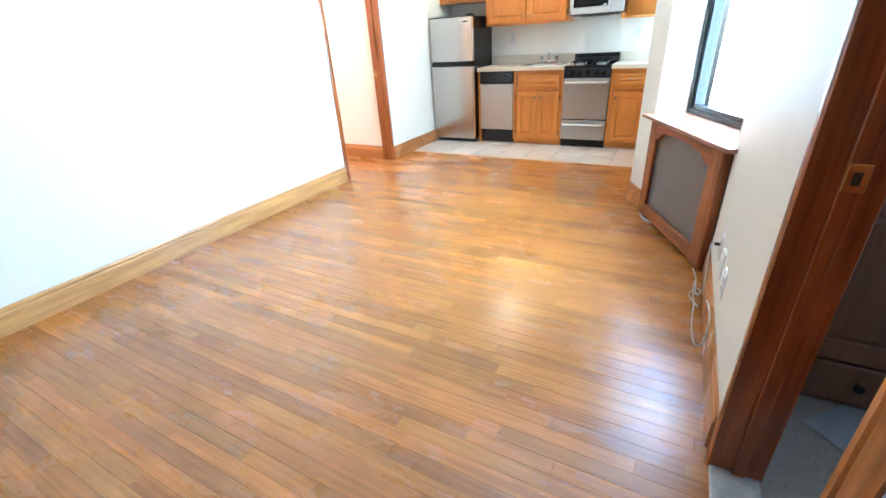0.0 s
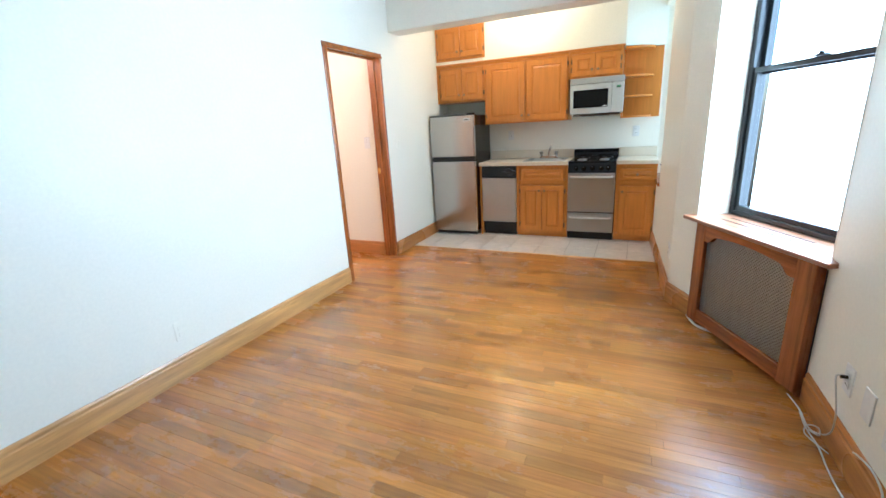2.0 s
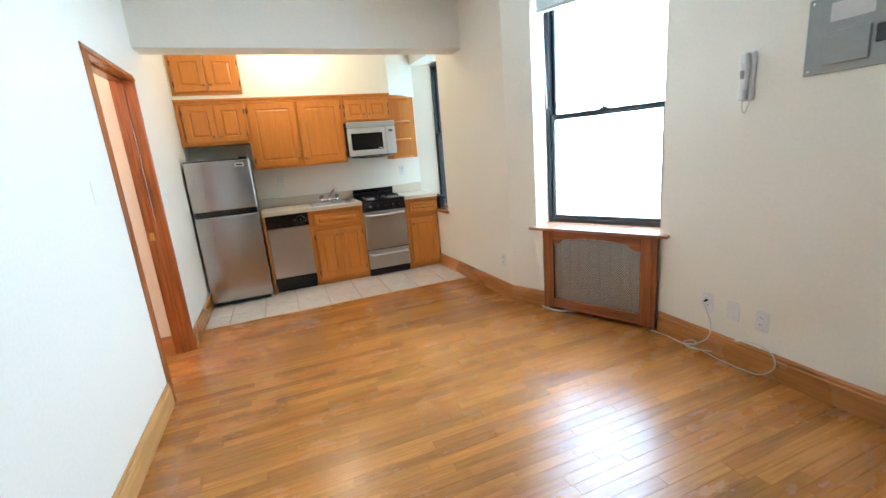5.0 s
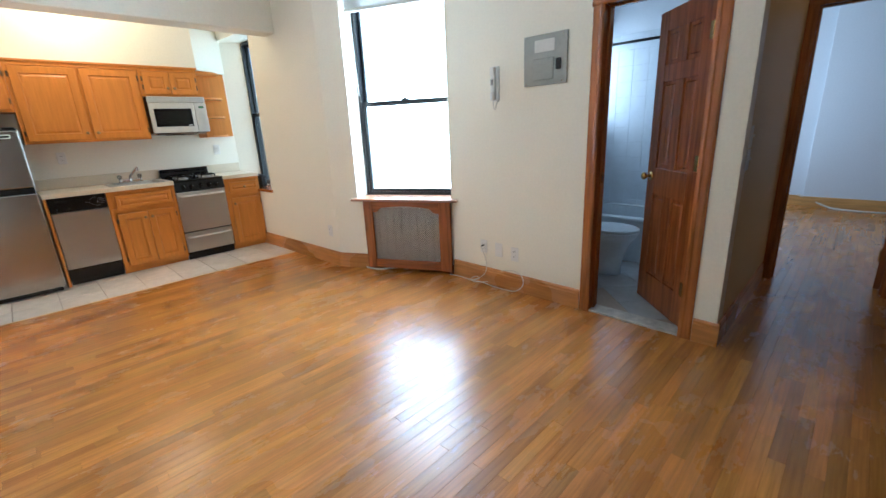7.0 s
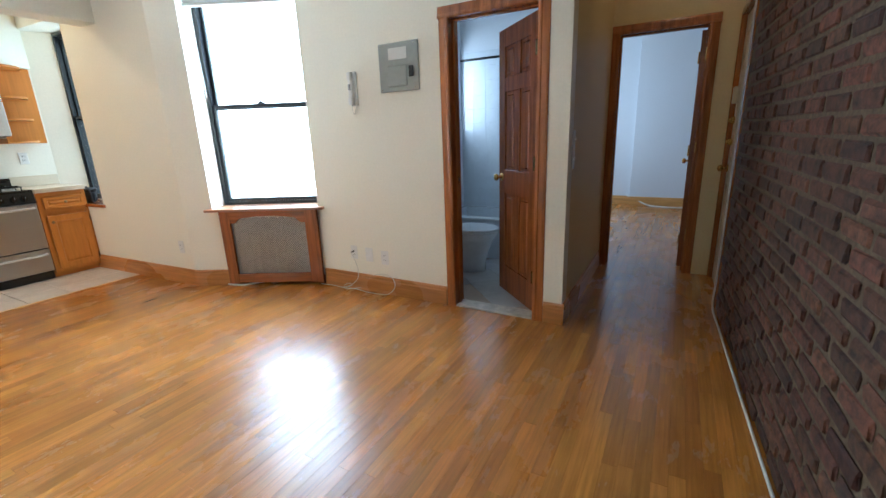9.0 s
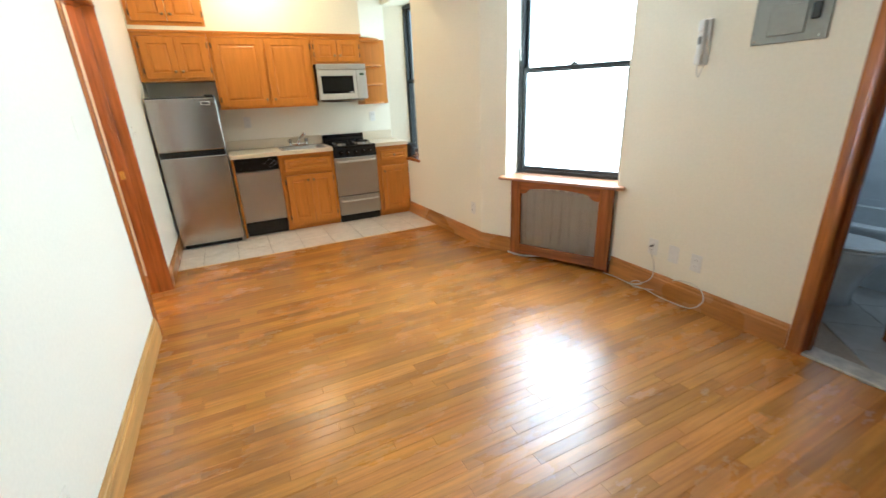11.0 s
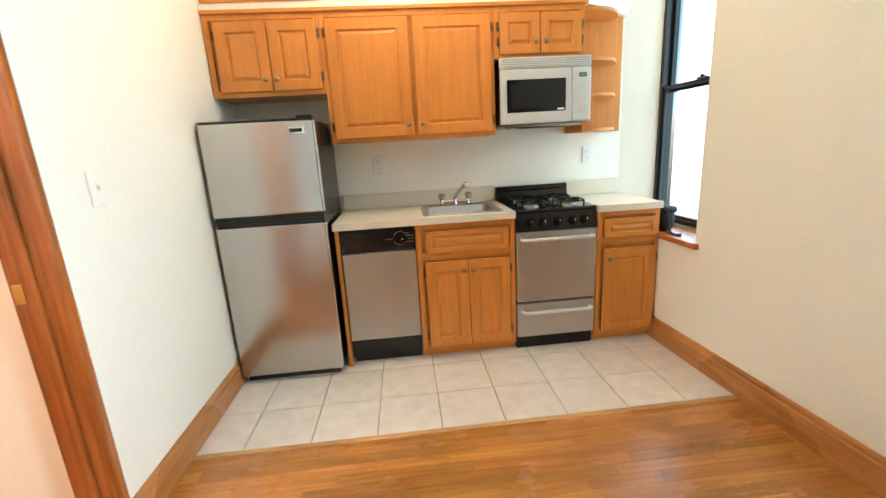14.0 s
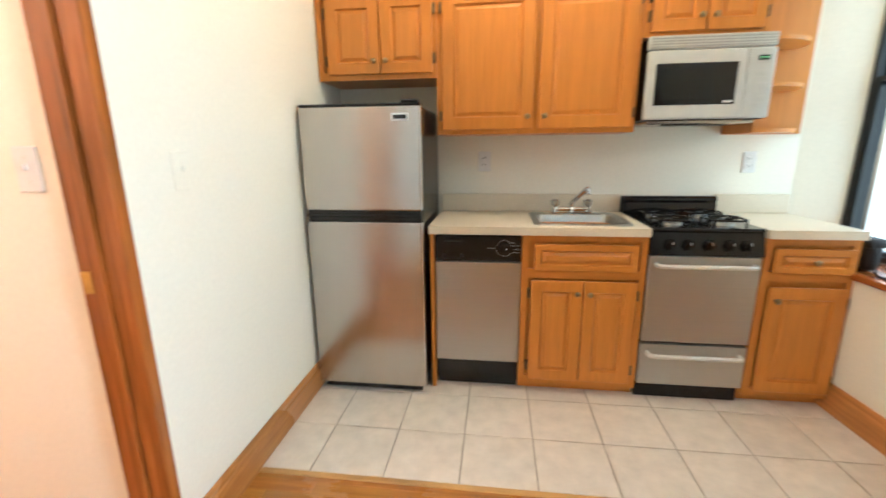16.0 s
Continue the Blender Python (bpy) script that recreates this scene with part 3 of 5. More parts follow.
# baseboards
baseboard((WEST, -0.80), (WEST, SIDE_0 - 0.044))
baseboard((WEST, SIDE_1 + 0.044), (WEST, 5.6), base_red)
baseboard((KE_A.lerp(KE_B, 0.14)).xy, KE_B.xy, base_red)
baseboard(CANT_A.xy, (CANT @ Vector((0.335, 0, 0))).xy, base_red)
baseboard((EAST, 2.39), (EAST, 1.162), base_red)
baseboard((EAST, 0.428), (EAST, HALL_N - 0.016), base_red)
baseboard((EAST, HALL_N), (HALL_E, HALL_N), base_red)
baseboard((5.42, 1.6), (5.42, 0.39))
baseboard((5.35, 0.39), (5.35, -1.9))
baseboard((-4.8, 3.975), (WEST - 0.12, 3.975), base_red)

# canted window, its recess, sill and radiator cover
WW = WIN_S1 - WIN_S0
FRAME.append(CANT)
structure(box("wall_under_window", (WIN_S0 - 0.01, 0.24, 0), (WIN_S1 + 0.01, 0.295, WIN_Z0), wall_paint, bevel=0), "painted back of the radiator recess", "wall")
structure(box("wall_beside_cover", (WIN_S0, 0.0005, 0), (0.3355, 0.24, 0.6775), wall_paint, bevel=0), "off-white wall end beside the radiator cover", "wall")
FRAME.pop()
window_unit("window_1", CANT @ Matrix.Translation((WIN_S0, 0.20, 0)), WW, 0.70, WIN_Z1, 1.545, "black-painted double-hung window with bright daylight behind")
FRAME.append(CANT)
cover = thing("radiator_cover", CANT @ Matrix.Translation((0.76, 0, 0)), "reddish-brown wooden radiator cover with a perforated metal front under the window", "radiator cover")
R0, R1, RY0, RY1 = 0.336, 1.19, -0.050, -0.026
bm = bmesh.new()
add_box(bm, (0.225, -0.075, 0.678), (1.262, -0.0005, 0.70), 0.003)
part("top_board", bm, top_wood, cover, "worn wooden top board, its colour paled for the window sheen")
box("window_board", (WIN_S0 + 0.003, 0.0, 0.678), (WIN_S1 - 0.003, 0.2, 0.6995), top_wood, cover, 0.002, "worn wooden window board, its colour paled for the window sheen")
# the board is solid: black strips stand in for the shade inside two slots
for y0 in (0.055, 0.12):
    box("slot", (WIN_S0 + 0.13, y0, 0.690), (WIN_S1 - 0.22, y0 + 0.014, 0.7005), black_iron, cover, 0, "dark inlaid strip for the shade in a long slot")
for x0, x1 in ((R0, R0 + 0.09), (R1 - 0.105, R1)):
    box("stile", (x0, RY0, 0.025), (x1, RY1, 0.678), rad_wood, cover, 0.003)
box("bottom_rail", (R0 + 0.09, RY0 + 0.001, 0.032), (R1 - 0.105, RY1 - 0.001, 0.115), rad_flat, cover, 0.003)
g0, g1 = R0 + 0.09, R1 - 0.105
top = [(g0, 0.678), (g0, 0.572)]
top += [(g0 + 0.03 + 0.07 * k / 6, 0.572 + 0.045 * (0.5 - 0.5 * math.cos(math.pi * k / 6))) for k in range(7)]
top += [(g0 + 0.1 + (g1 - g0 - 0.2) * k / 8, 0.617 + 0.016 * math.sin(math.pi * k / 8)) for k in range(1, 8)]
top += [(g1 - 0.03 - 0.07 * k / 6, 0.572 + 0.045 * (0.5 - 0.5 * math.cos(math.pi * k / 6))) for k in range(6, -1, -1)]
top += [(g1, 0.572), (g1, 0.678)]
bm = bmesh.new()
add_prism(bm, top, RY0 + 0.001, RY1 - 0.001)
part("top_rail", bm, rad_flat, cover)
for x0, x1 in ((R0, R0 + 0.02), (R1 - 0.02, R1)):
    box("side_board", (x0 + 0.001, RY1, 0.0), (x1 - 0.001, -0.001, 0.676), rad_wood, cover, 0.002)
bm = bmesh.new()
pitch = 0.0195
nx, nz = int((g1 - g0) / pitch) + 2, int(0.53 / pitch) + 2
def lattice_bar(a, b):
    d = (Vector(b) - Vector(a)).normalized()
    n = Vector((d.z, 0, -d.x)) * 0.0030
    vs = [Vector(a) + n, Vector(b) + n, Vector(b) - n, Vector(a) - n]
    lo = [bm.verts.new(v + Vector((0, -0.001, 0))) for v in vs]
    hi = [bm.verts.new(v + Vector((0, 0.001, 0))) for v in vs]
    bm.faces.new(lo), bm.faces.new(hi[::-1])
    for i in range(4):
        bm.faces.new((lo[i], hi[i], hi[(i + 1) % 4], lo[(i + 1) % 4]))
gy = RY1 + 0.003
gw, gh = g1 - g0 + 0.02, 0.56
for k in range(-int(gh / pitch), int(gw / pitch) + 1):
    for s in (1, -1):
        x0 = g0 - 0.01 + k * pitch
        a, b = max(0.0, -k * pitch), min(gh, gw - k * pitch)
        if b - a > 0.005:
            z = (lambda q: 0.10 + q) if s > 0 else (lambda q: 0.10 + gh - q)
            lattice_bar((x0 + a, gy + 0.001 * s, z(a)), (x0 + b, gy + 0.001 * s, z(b)))
part("grille", bm, grille_metal, cover, "grey perforated metal grille")
# added unseen columns, packed close and dark to give the grille holes their shade
rad = thing("radiator", CANT @ Matrix.Translation((0.76, 0.1, 0)), "added radiator columns, coloured dark for the shade behind the grille", "radiator")
for i in range(9):
    bm = bmesh.new()
    x = 0.40 + i * 0.08
    for y in (0.06, 0.14):
        add_box(bm, (x - 0.038, y - 0.02, 0.08), (x + 0.038, y + 0.02, 0.56), 0.015)
    for z in (0.09, 0.55):
        add_box(bm, (x - 0.036, 0.04, z - 0.035), (x + 0.036, 0.16, z + 0.035), 0.015)
    if i in (0, 8):
        add_box(bm, (x - 0.02, 0.05, 0.0), (x + 0.02, 0.15, 0.08), 0.006)
    part("column", bm, grille_shade, rad)
blind = thing("window_blind", CANT @ Matrix.Translation((0.73, 0.1, 2.3)), "white venetian blind drawn up to the window head", "blind")
box("headrail", (WIN_S0 + 0.012, 0.05, 2.46), (WIN_S1 - 0.012, 0.10, 2.515), blind_mat, blind, 0.003)
for i in range(12):
    box("slat", (WIN_S0 + 0.016, 0.050, 2.322 + i * 0.0115), (WIN_S1 - 0.016, 0.100, 2.3255 + i * 0.0115), blind_mat, blind, 0)
box("bottom_rail", (WIN_S0 + 0.014, 0.052, 2.292), (WIN_S1 - 0.014, 0.098, 2.317), blind_mat, blind, 0.004)
cyl("tilt_wand", (WIN_S0 + 0.045, 0.085, 2.46), (WIN_S0 + 0.035, 0.155, 1.62), 0.005, blind_mat, blind, seg=8)
tagged(tube("heating_pipe", [(0.30, -0.02, 0.012), (0.45, -0.05, 0.012), (0.6, 0.0, 0.02), (0.75, 0.02, 0.03)], 0.008, cable_mat), "white cable lying under the radiator cover", "cable")
FRAME.pop()

# kitchen window
KE = frame_of(KE_A.xy, KE_B.xy)
window_unit("window_2", KE @ Matrix.Translation((0.092, 0.250, 0)), 0.752, 0.695, 2.395, 1.56, "black-painted double-hung kitchen window", 0.028, 0.022)
FRAME.append(KE)
structure(box("window_sill", (0.003, -0.02, 0.662), (0.875, 0.249, 0.692), trim_flat, bevel=0.004), "varnished reddish-brown wooden window sill", "window sill")
bm = bmesh.new()
add_prism(bm, [(-0.012, -0.0005), (-0.012, 0.345), (0.092, 0.345), (0.092, 0.251)], 0.66, 2.402, "z")
structure(part("window_jamb", bm, wall_paint), "off-white splayed plaster jamb of the kitchen window", "wall")
bag = thing("camera_bag", KE @ Matrix.Translation((0.55, 0.08, 0.692)), "small black nylon bag with a strap on the kitchen window sill", "bag")
bm = bmesh.new()
add_box(bm, (0.36, 0.04, 0.693), (0.53, 0.12, 0.83), 0.035, segments=3)
smooth(part("body", bm, bag_cloth, bag))
bm = bmesh.new()
add_box(bm, (0.355, 0.035, 0.80), (0.535, 0.125, 0.845), 0.02, segments=3)
smooth(part("flap", bm, bag_cloth, bag))
tube("strap", [(0.40, 0.07, 0.838), (0.46, 0.06, 0.856), (0.53, 0.05, 0.82), (0.57, 0.04, 0.73), (0.61, 0.03, 0.699), (0.66, 0.04, 0.699), (0.64, 0.07, 0.699)], 0.006, bag_cloth, bag)
FRAME.pop()


# ---- kitchen ----
def panel_front(bm, x0, x1, z0, z1, y, thick=0.019, st=0.055):
    """A raised-panel front whose face stands at y."""
    add_box(bm, (x0, y, z0), (x1, y + thick, z1), 0.003)
    bm.normal_update()
    f = max((f for f in bm.faces if f.normal.y < -0.9), key=lambda f: f.calc_area())
    for width, depth in ((st - 0.003, 0.0), (0.005, -0.009), (0.005, 0.0), (0.016, 0.0075)):
        bmesh.ops.inset_individual(bm, faces=[f], thickness=width, depth=depth, use_even_offset=True)


def cabinet_knob(x, z, y, parent):
    bm = bmesh.new()
    add_cyl(bm, (x, y, z), (x, y - 0.014, z), 0.006, seg=10)
    add_ball(bm, (x, y - 0.02, z), 0.014, (1, 0.65, 1), 12)
    smooth(part("knob", bm, knob_brass, parent, "round antique-brass knob"))


def cabinet_hinge(x, z, y, parent):
    bm = bmesh.new()
    add_box(bm, (x - 0.008, y - 0.003, z - 0.024), (x + 0.008, y + 0.02, z + 0.024), 0.002)
    add_cyl(bm, (x, y - 0.004, z - 0.02), (x, y - 0.004, z + 0.02), 0.004, seg=8)
    part("hinge", bm, bronze, parent, "dark bronze hinge")


def cabinet(name, x0, x1, z0, z1, y0, y1, doors, label, drawer=None, knob_low=True, st=0.055, false_front=False):
    """A face-frame oak cabinet; doors are (x0, x1, z0, z1, side of the knob)."""
    root = thing(name, ((x0 + x1) / 2, (y0 + y1) / 2, z0), label, "cabinet", "kitchen cabinets")
    bm = bmesh.new()
    add_box(bm, (x0, y0 + 0.02, z0), (x1, y1, z1), 0.002)
    part("body", bm, oak, root)
    bm = bmesh.new()
    add_ring(bm, (x0, x1, z0, z1), (x0 + 0.03, x1 - 0.03, z0 + 0.04, z1 - 0.03), y0, y0 + 0.0205)
    if drawer:
        box("mid_rail", (x0 + 0.03, y0 + 0.0005, drawer[2] - 0.04), (x1 - 0.03, y0 + 0.0202, drawer[2] + 0.005), oak_flat, root, 0)
    part("face_frame", bm, oak, root)
    for a, b, c, d, side in doors:
        bm = bmesh.new()
        panel_front(bm, a, b, c, d, y0 - 0.019, st=st)
        door = part("door", bm, oak, root)
        kx = {"l": a + 0.028, "r": b - 0.028}[side]
        cabinet_knob(kx, c + 0.06 if knob_low else d - 0.06, y0 - 0.019, door)
        hx = b + 0.007 if side == "l" else a - 0.007
        for z in (c + 0.07, d - 0.07):
            cabinet_hinge(hx, z, y0 - 0.008, door)
    if drawer:
        a, b, c, d = drawer
        bm = bmesh.new()
        panel_front(bm, a, b, c, d, y0 - 0.019, st=0.03)
        front = part("drawer_front", bm, oak_flat, root)
        if not false_front:
            cabinet_knob((a + b) / 2, (c + d) / 2, y0 - 0.019, front)
    return root


WF = 5.29   # face of the wall cabinets
WT = 2.035  # top of the wall cabinets
cabinet("wall_cabinet", -2.840, -2.220, 1.607, WT, WF, NORTH - 0.002, [(-2.785, -2.508, 1.632, 1.997, "r"), (-2.502, -2.238, 1.632, 1.997, "l")], "honey-oak wall cabinet with two raised-panel doors above the refrigerator")
cabinet("wall_cabinet", -2.218, -1.238, 1.327, WT, WF, NORTH - 0.002, [(-2.190, -1.732, 1.350, 1.997, "r"), (-1.706, -1.258, 1.350, 1.997, "l")], "tall honey-oak wall cabinet with two raised-panel doors above the sink", st=0.06)
cabinet("wall_cabinet", -1.236, -0.690, 1.755, WT, WF, NORTH - 0.002, [(-1.205, -0.968, 1.775, 1.997, "r"), (-0.962, -0.716, 1.775, 1.997, "l")], "small honey-oak wall cabinet with two doors above the microwave", st=0.05)
cabinet("wall_cabinet", -2.830, -2.205, 2.090, 2.480, WF - 0.012, WF + 0.05, [(-2.795, -2.512, 2.122, 2.455, "r"), (-2.506, -2.225, 2.122, 2.455, "l")], "honey-oak storage cabinet let into the soffit, two doors")
structure(box("trim", (-2.84, WF - 0.014, WT), (-0.675, WF + 0.012, WT + 0.020), oak_flat, bevel=0.002), "thin oak strip along the top of the wall cabinets", "trim")

shelf = thing("corner_shelf", (-0.5, 5.55, 1.315), "open honey-oak corner shelf unit with rounded shelves", "shelf")
box("back_panel", (-0.688, 5.580, 1.315), (-0.303, 5.598, WT), oak, shelf, 0.002)
box("side_panel", (-0.688, 5.31, 1.315), (-0.674, 5.580, 1.368), oak, shelf, 0.002)
for z in (1.318, 1.530, 1.735, 2.012):
    bm = bmesh.new()
    out = [(-0.674, 5.580), (-0.674, 5.32)] + [(-0.62 + 0.235 * math.sin(math.pi / 2 * k / 10), 5.555 - 0.235 * math.cos(math.pi / 2 * k / 10)) for k in range(11)] + [(-0.385, 5.580)]
    add_prism(bm, out, z, z + 0.018, "z")
    part("shelf_board", bm, oak_flat, shelf)

# refrigerator
FX0, FX1, FY = -2.822, -2.252, 4.960
fr = thing("refrigerator", ((FX0 + FX1) / 2, 5.15, 0), "stainless-steel top-freezer refrigerator with black sides", "refrigerator")
box("body", (FX0 + 0.004, FY + 0.058, 0.05), (FX1 - 0.004, 5.57, 1.450), black_plastic, fr, 0.006)
box("base_grille", (FX0 + 0.02, FY + 0.03, 0.012), (FX1 - 0.02, FY + 0.06, 0.052), black_plastic, fr, 0.003)
for x in (FX0 + 0.04, FX1 - 0.04):
    for y in (FY + 0.08, 5.52):
        cyl("foot", (x, y, 0.0), (x, y, 0.06), 0.02, black_plastic, fr)
for nm, z0, z1 in (("freezer_door", 0.972, 1.447), ("fridge_door", 0.052, 0.917)):
    d = box(nm, (FX0, FY, z0), (FX1, FY + 0.052, z1), steel, fr, 0.008, "brushed stainless-steel door", 2)
    box("edge_trim", (FX1 - 0.004, FY + 0.003, z0 + 0.004), (FX1 + 0.003, FY + 0.036, z1 - 0.004), chrome, d, 0.002, "bright chrome edge strip")
    box("gasket", (FX0 + 0.006, FY + 0.050, z0 + 0.01), (FX1 - 0.006, FY + 0.060, z1 - 0.01), black_plastic, d, 0)
box("handle_recess", (FX0 + 0.004, FY + 0.012, 0.915), (FX1 - 0.004, FY + 0.055, 0.974), black_plastic, fr, 0.004)
box("handle_lip", (FX0 + 0.002, FY + 0.002, 0.940), (FX1 - 0.002, FY + 0.02, 0.956), black_plastic, fr, 0.004)
box("top_cap", (FX0, FY + 0.005, 1.447), (FX1, FY + 0.07, 1.459), black_plastic, fr, 0.003)
box("hinge_cover", (FX1 - 0.09, FY + 0.01, 1.459), (FX1 - 0.01, FY + 0.07, 1.473), black_plastic, fr, 0.004)
bd = box("badge", (FX1 - 0.130, FY - 0.003, 1.382), (FX1 - 0.052, FY + 0.002, 1.414), white_plastic, fr, 0.002, "small oval maker's badge")
box("badge_field", (FX1 - 0.122, FY - 0.004, 1.389), (FX1 - 0.060, FY - 0.002, 1.407), black_plastic, bd, 0)

# dishwasher with an end panel
BF = 5.065  # face of the base units
structure(box("end_panel", (-2.231, BF - 0.01, 0.0), (-2.209, NORTH - 0.002, 0.847), oak, bevel=0.002), "thin oak end panel beside the dishwasher", "panel")
dw = thing("dishwasher", (-1.99, 5.25, 0), "built-in dishwasher with a steel front and black control panel", "dishwasher")
box("tub", (-2.206, BF + 0.03, 0.04), (-1.779, 5.58, 0.846), black_plastic, dw, 0.003)
box("door_panel", (-2.204, BF - 0.012, 0.168), (-1.780, BF + 0.03, 0.706), steel_matte, dw, 0.005, "brushed steel door panel")
cp = box("control_panel", (-2.204, BF - 0.016, 0.712), (-1.780, BF + 0.03, 0.843), black_plastic, dw, 0.006, "black control panel")
DX, DZ = -1.862, 0.780
bm = bmesh.new()
add_cyl(bm, (DX, BF - 0.016, DZ), (DX, BF - 0.034, DZ), 0.030, 0.025, 24)
add_box(bm, (DX - 0.003, BF - 0.042, DZ - 0.026), (DX + 0.003, BF - 0.03, DZ + 0.026), 0.002)
dial = part("dial", bm, black_plastic, cp, "round black dial")
box("pointer", (DX + 0.006, BF - 0.0348, DZ - 0.004), (DX + 0.014, BF - 0.0338, DZ + 0.001), white_plastic, dial, 0)
for a0, a1 in ((35, 165), (195, 325)):
    bm = bmesh.new()
    ring = [[(DX + q * math.cos(radians(a0 + (a1 - a0) * k / 12)), DZ + q * math.sin(radians(a0 + (a1 - a0) * k / 12))) for k in range(13)] for q in (0.039, 0.0405)]
    add_prism(bm, ring[0] + ring[1][::-1], BF - 0.0172, BF - 0.0158)
    part("dial_ring", bm, print_grey, cp)
for z, x0, x1 in ((0.012, 0.03, 0.075), (-0.006, 0.045, 0.08), (-0.022, 0.035, 0.07), (0.026, 0.02, 0.05), (-0.002, -0.085, -0.045)):
    box("mark", (DX + x0, BF - 0.0172, DZ + z), (DX + x1, BF - 0.0158, DZ + z + 0.0022), print_grey, cp, 0)
for k in range(2):
    box("button", (-2.165 + k * 0.085, BF - 0.021, 0.732), (-2.148 + k * 0.085, BF - 0.015, 0.748), black_iron, cp, 0.002)
box("latch", (-2.16, BF - 0.026, 0.795), (-2.06, BF - 0.012, 0.815), black_plastic, cp, 0.004)
box("kick_plate", (-2.200, BF + 0.045, 0.004), (-1.783, BF + 0.065, 0.172), black_plastic, dw, 0.004)

cabinet("base_cabinet", -1.776, -1.190, 0.052, 0.847, BF, 5.59, [(-1.728, -1.478, 0.084, 0.620, "r"), (-1.473, -1.226, 0.084, 0.620, "l")], "honey-oak sink base cabinet with two doors and a false drawer", drawer=(-1.715, -1.231, 0.670, 0.803), knob_low=False, false_front=True)
cabinet("base_cabinet", -0.684, -0.292, 0.052, 0.847, BF, 5.59, [(-0.642, -0.312, 0.084, 0.617, "l")], "narrow honey-oak base cabinet with a drawer and a door", drawer=(-0.642, -0.312, 0.684, 0.800), knob_low=False)
for x0, x1 in ((-1.776, -1.190), (-0.684, -0.292)):
    structure(box("trim", (x0, BF + 0.045, 0.0), (x1, BF + 0.065, 0.052), oak_flat, bevel=0), "oak toe board at the floor", "trim")

# worktops
CF = 5.036
TOP = 0.887  # height of the worktops
def worktop(x0, x1, hole, label):
    root = thing("worktop", ((x0 + x1) / 2, 5.3, 0.873), label, "worktop")
    bm = bmesh.new()
    if hole:
        add_ring(bm, (x0, x1, CF, NORTH - 0.003), hole, TOP - 0.039, TOP, "z")
    else:
        add_box(bm, (x0, CF, TOP - 0.039), (x1, NORTH - 0.003, TOP))
    part("top", bm, laminate, root)
    box("backsplash", (x0 + 0.002, NORTH - 0.022, TOP + 0.0005), (x1 - 0.002, NORTH - 0.003, TOP + 0.104), laminate, root, 0.003)
    return root


HOLE = (-1.695, -1.270, 5.112, 5.462)
worktop(-2.236, -1.190, HOLE, "speckled beige laminate worktop with a low backsplash")
worktop(-0.686, -0.290, None, "short beige laminate worktop beside the stove")
FRAME.append(Matrix.Translation((0.018, 0.037, TOP - 0.914)))
sink = thing("sink", (-1.482, 5.287, TOP), "stainless-steel drop-in sink with a two-handle faucet", "sink")
bm = bmesh.new()
def loop(x0, x1, y0, y1, z, r=0.04):
    pts = []
    for cx, cy, a0 in ((x1 - r, y0 + r, -90), (x1 - r, y1 - r, 0), (x0 + r, y1 - r, 90), (x0 + r, y0 + r, 180)):
        for k in range(5):
            a = radians(a0 + 22.5 * k)
            pts.append(bm.verts.new((cx + r * math.cos(a), cy + r * math.sin(a), z)))
    return pts
rings = [loop(-1.738, -1.262, 5.052, 5.478, 0.9145), loop(-1.734, -1.266, 5.056, 5.474, 0.920), loop(-1.705, -1.295, 5.085, 5.415, 0.920), loop(-1.700, -1.300, 5.090, 5.410, 0.912), loop(-1.690, -1.310, 5.100, 5.400, 0.80, 0.05), loop(-1.66, -1.34, 5.13, 5.37, 0.775, 0.05)]
for a, b in zip(rings, rings[1:]):
    for i in range(20):
        bm.faces.new((a[i], a[(i + 1) % 20], b[(i + 1) % 20], b[i]))
bm.faces.new(rings[-1])
smooth(part("basin", bm, sink_steel, sink))
cyl("drain", (-1.5, 5.25, 0.7755), (-1.5, 5.25, 0.780), 0.04, chrome, sink)
bm = bmesh.new()
add_box(bm, (-1.612, 5.430, 0.9195), (-1.388, 5.466, 0.926), 0.003)
add_cyl(bm, (-1.60, 5.448, 0.941), (-1.40, 5.448, 0.941), 0.012)
for x in (-1.59, -1.5, -1.41):
    add_cyl(bm, (x, 5.448, 0.925), (x, 5.448, 0.956), 0.016, 0.013)
fau = part("faucet", bm, chrome, sink, "chrome faucet")
tube("spout", [(-1.5, 5.448, 0.95), (-1.5, 5.446, 0.968), (-1.497, 5.435, 0.982), (-1.478, 5.385, 1.018), (-1.455, 5.325, 1.058), (-1.448, 5.306, 1.068), (-1.445, 5.296, 1.062), (-1.4445, 5.294, 1.040)], 0.013, chrome, fau, "chrome swivel spout", 12)
for x in (-1.59, -1.41):
    bm = bmesh.new()
    add_cyl(bm, (x, 5.448, 0.956), (x, 5.448, 0.964), 0.012, 0.018, 8)
    add_cyl(bm, (x, 5.448, 0.964), (x, 5.448, 0.992), 0.021, 0.024, 8)
    add_cyl(bm, (x, 5.448, 0.992), (x, 5.448, 0.998), 0.020, 0.012, 8)
    part("tap_handle", bm, clear_handle, fau, "clear faceted tap handle")
FRAME.pop()

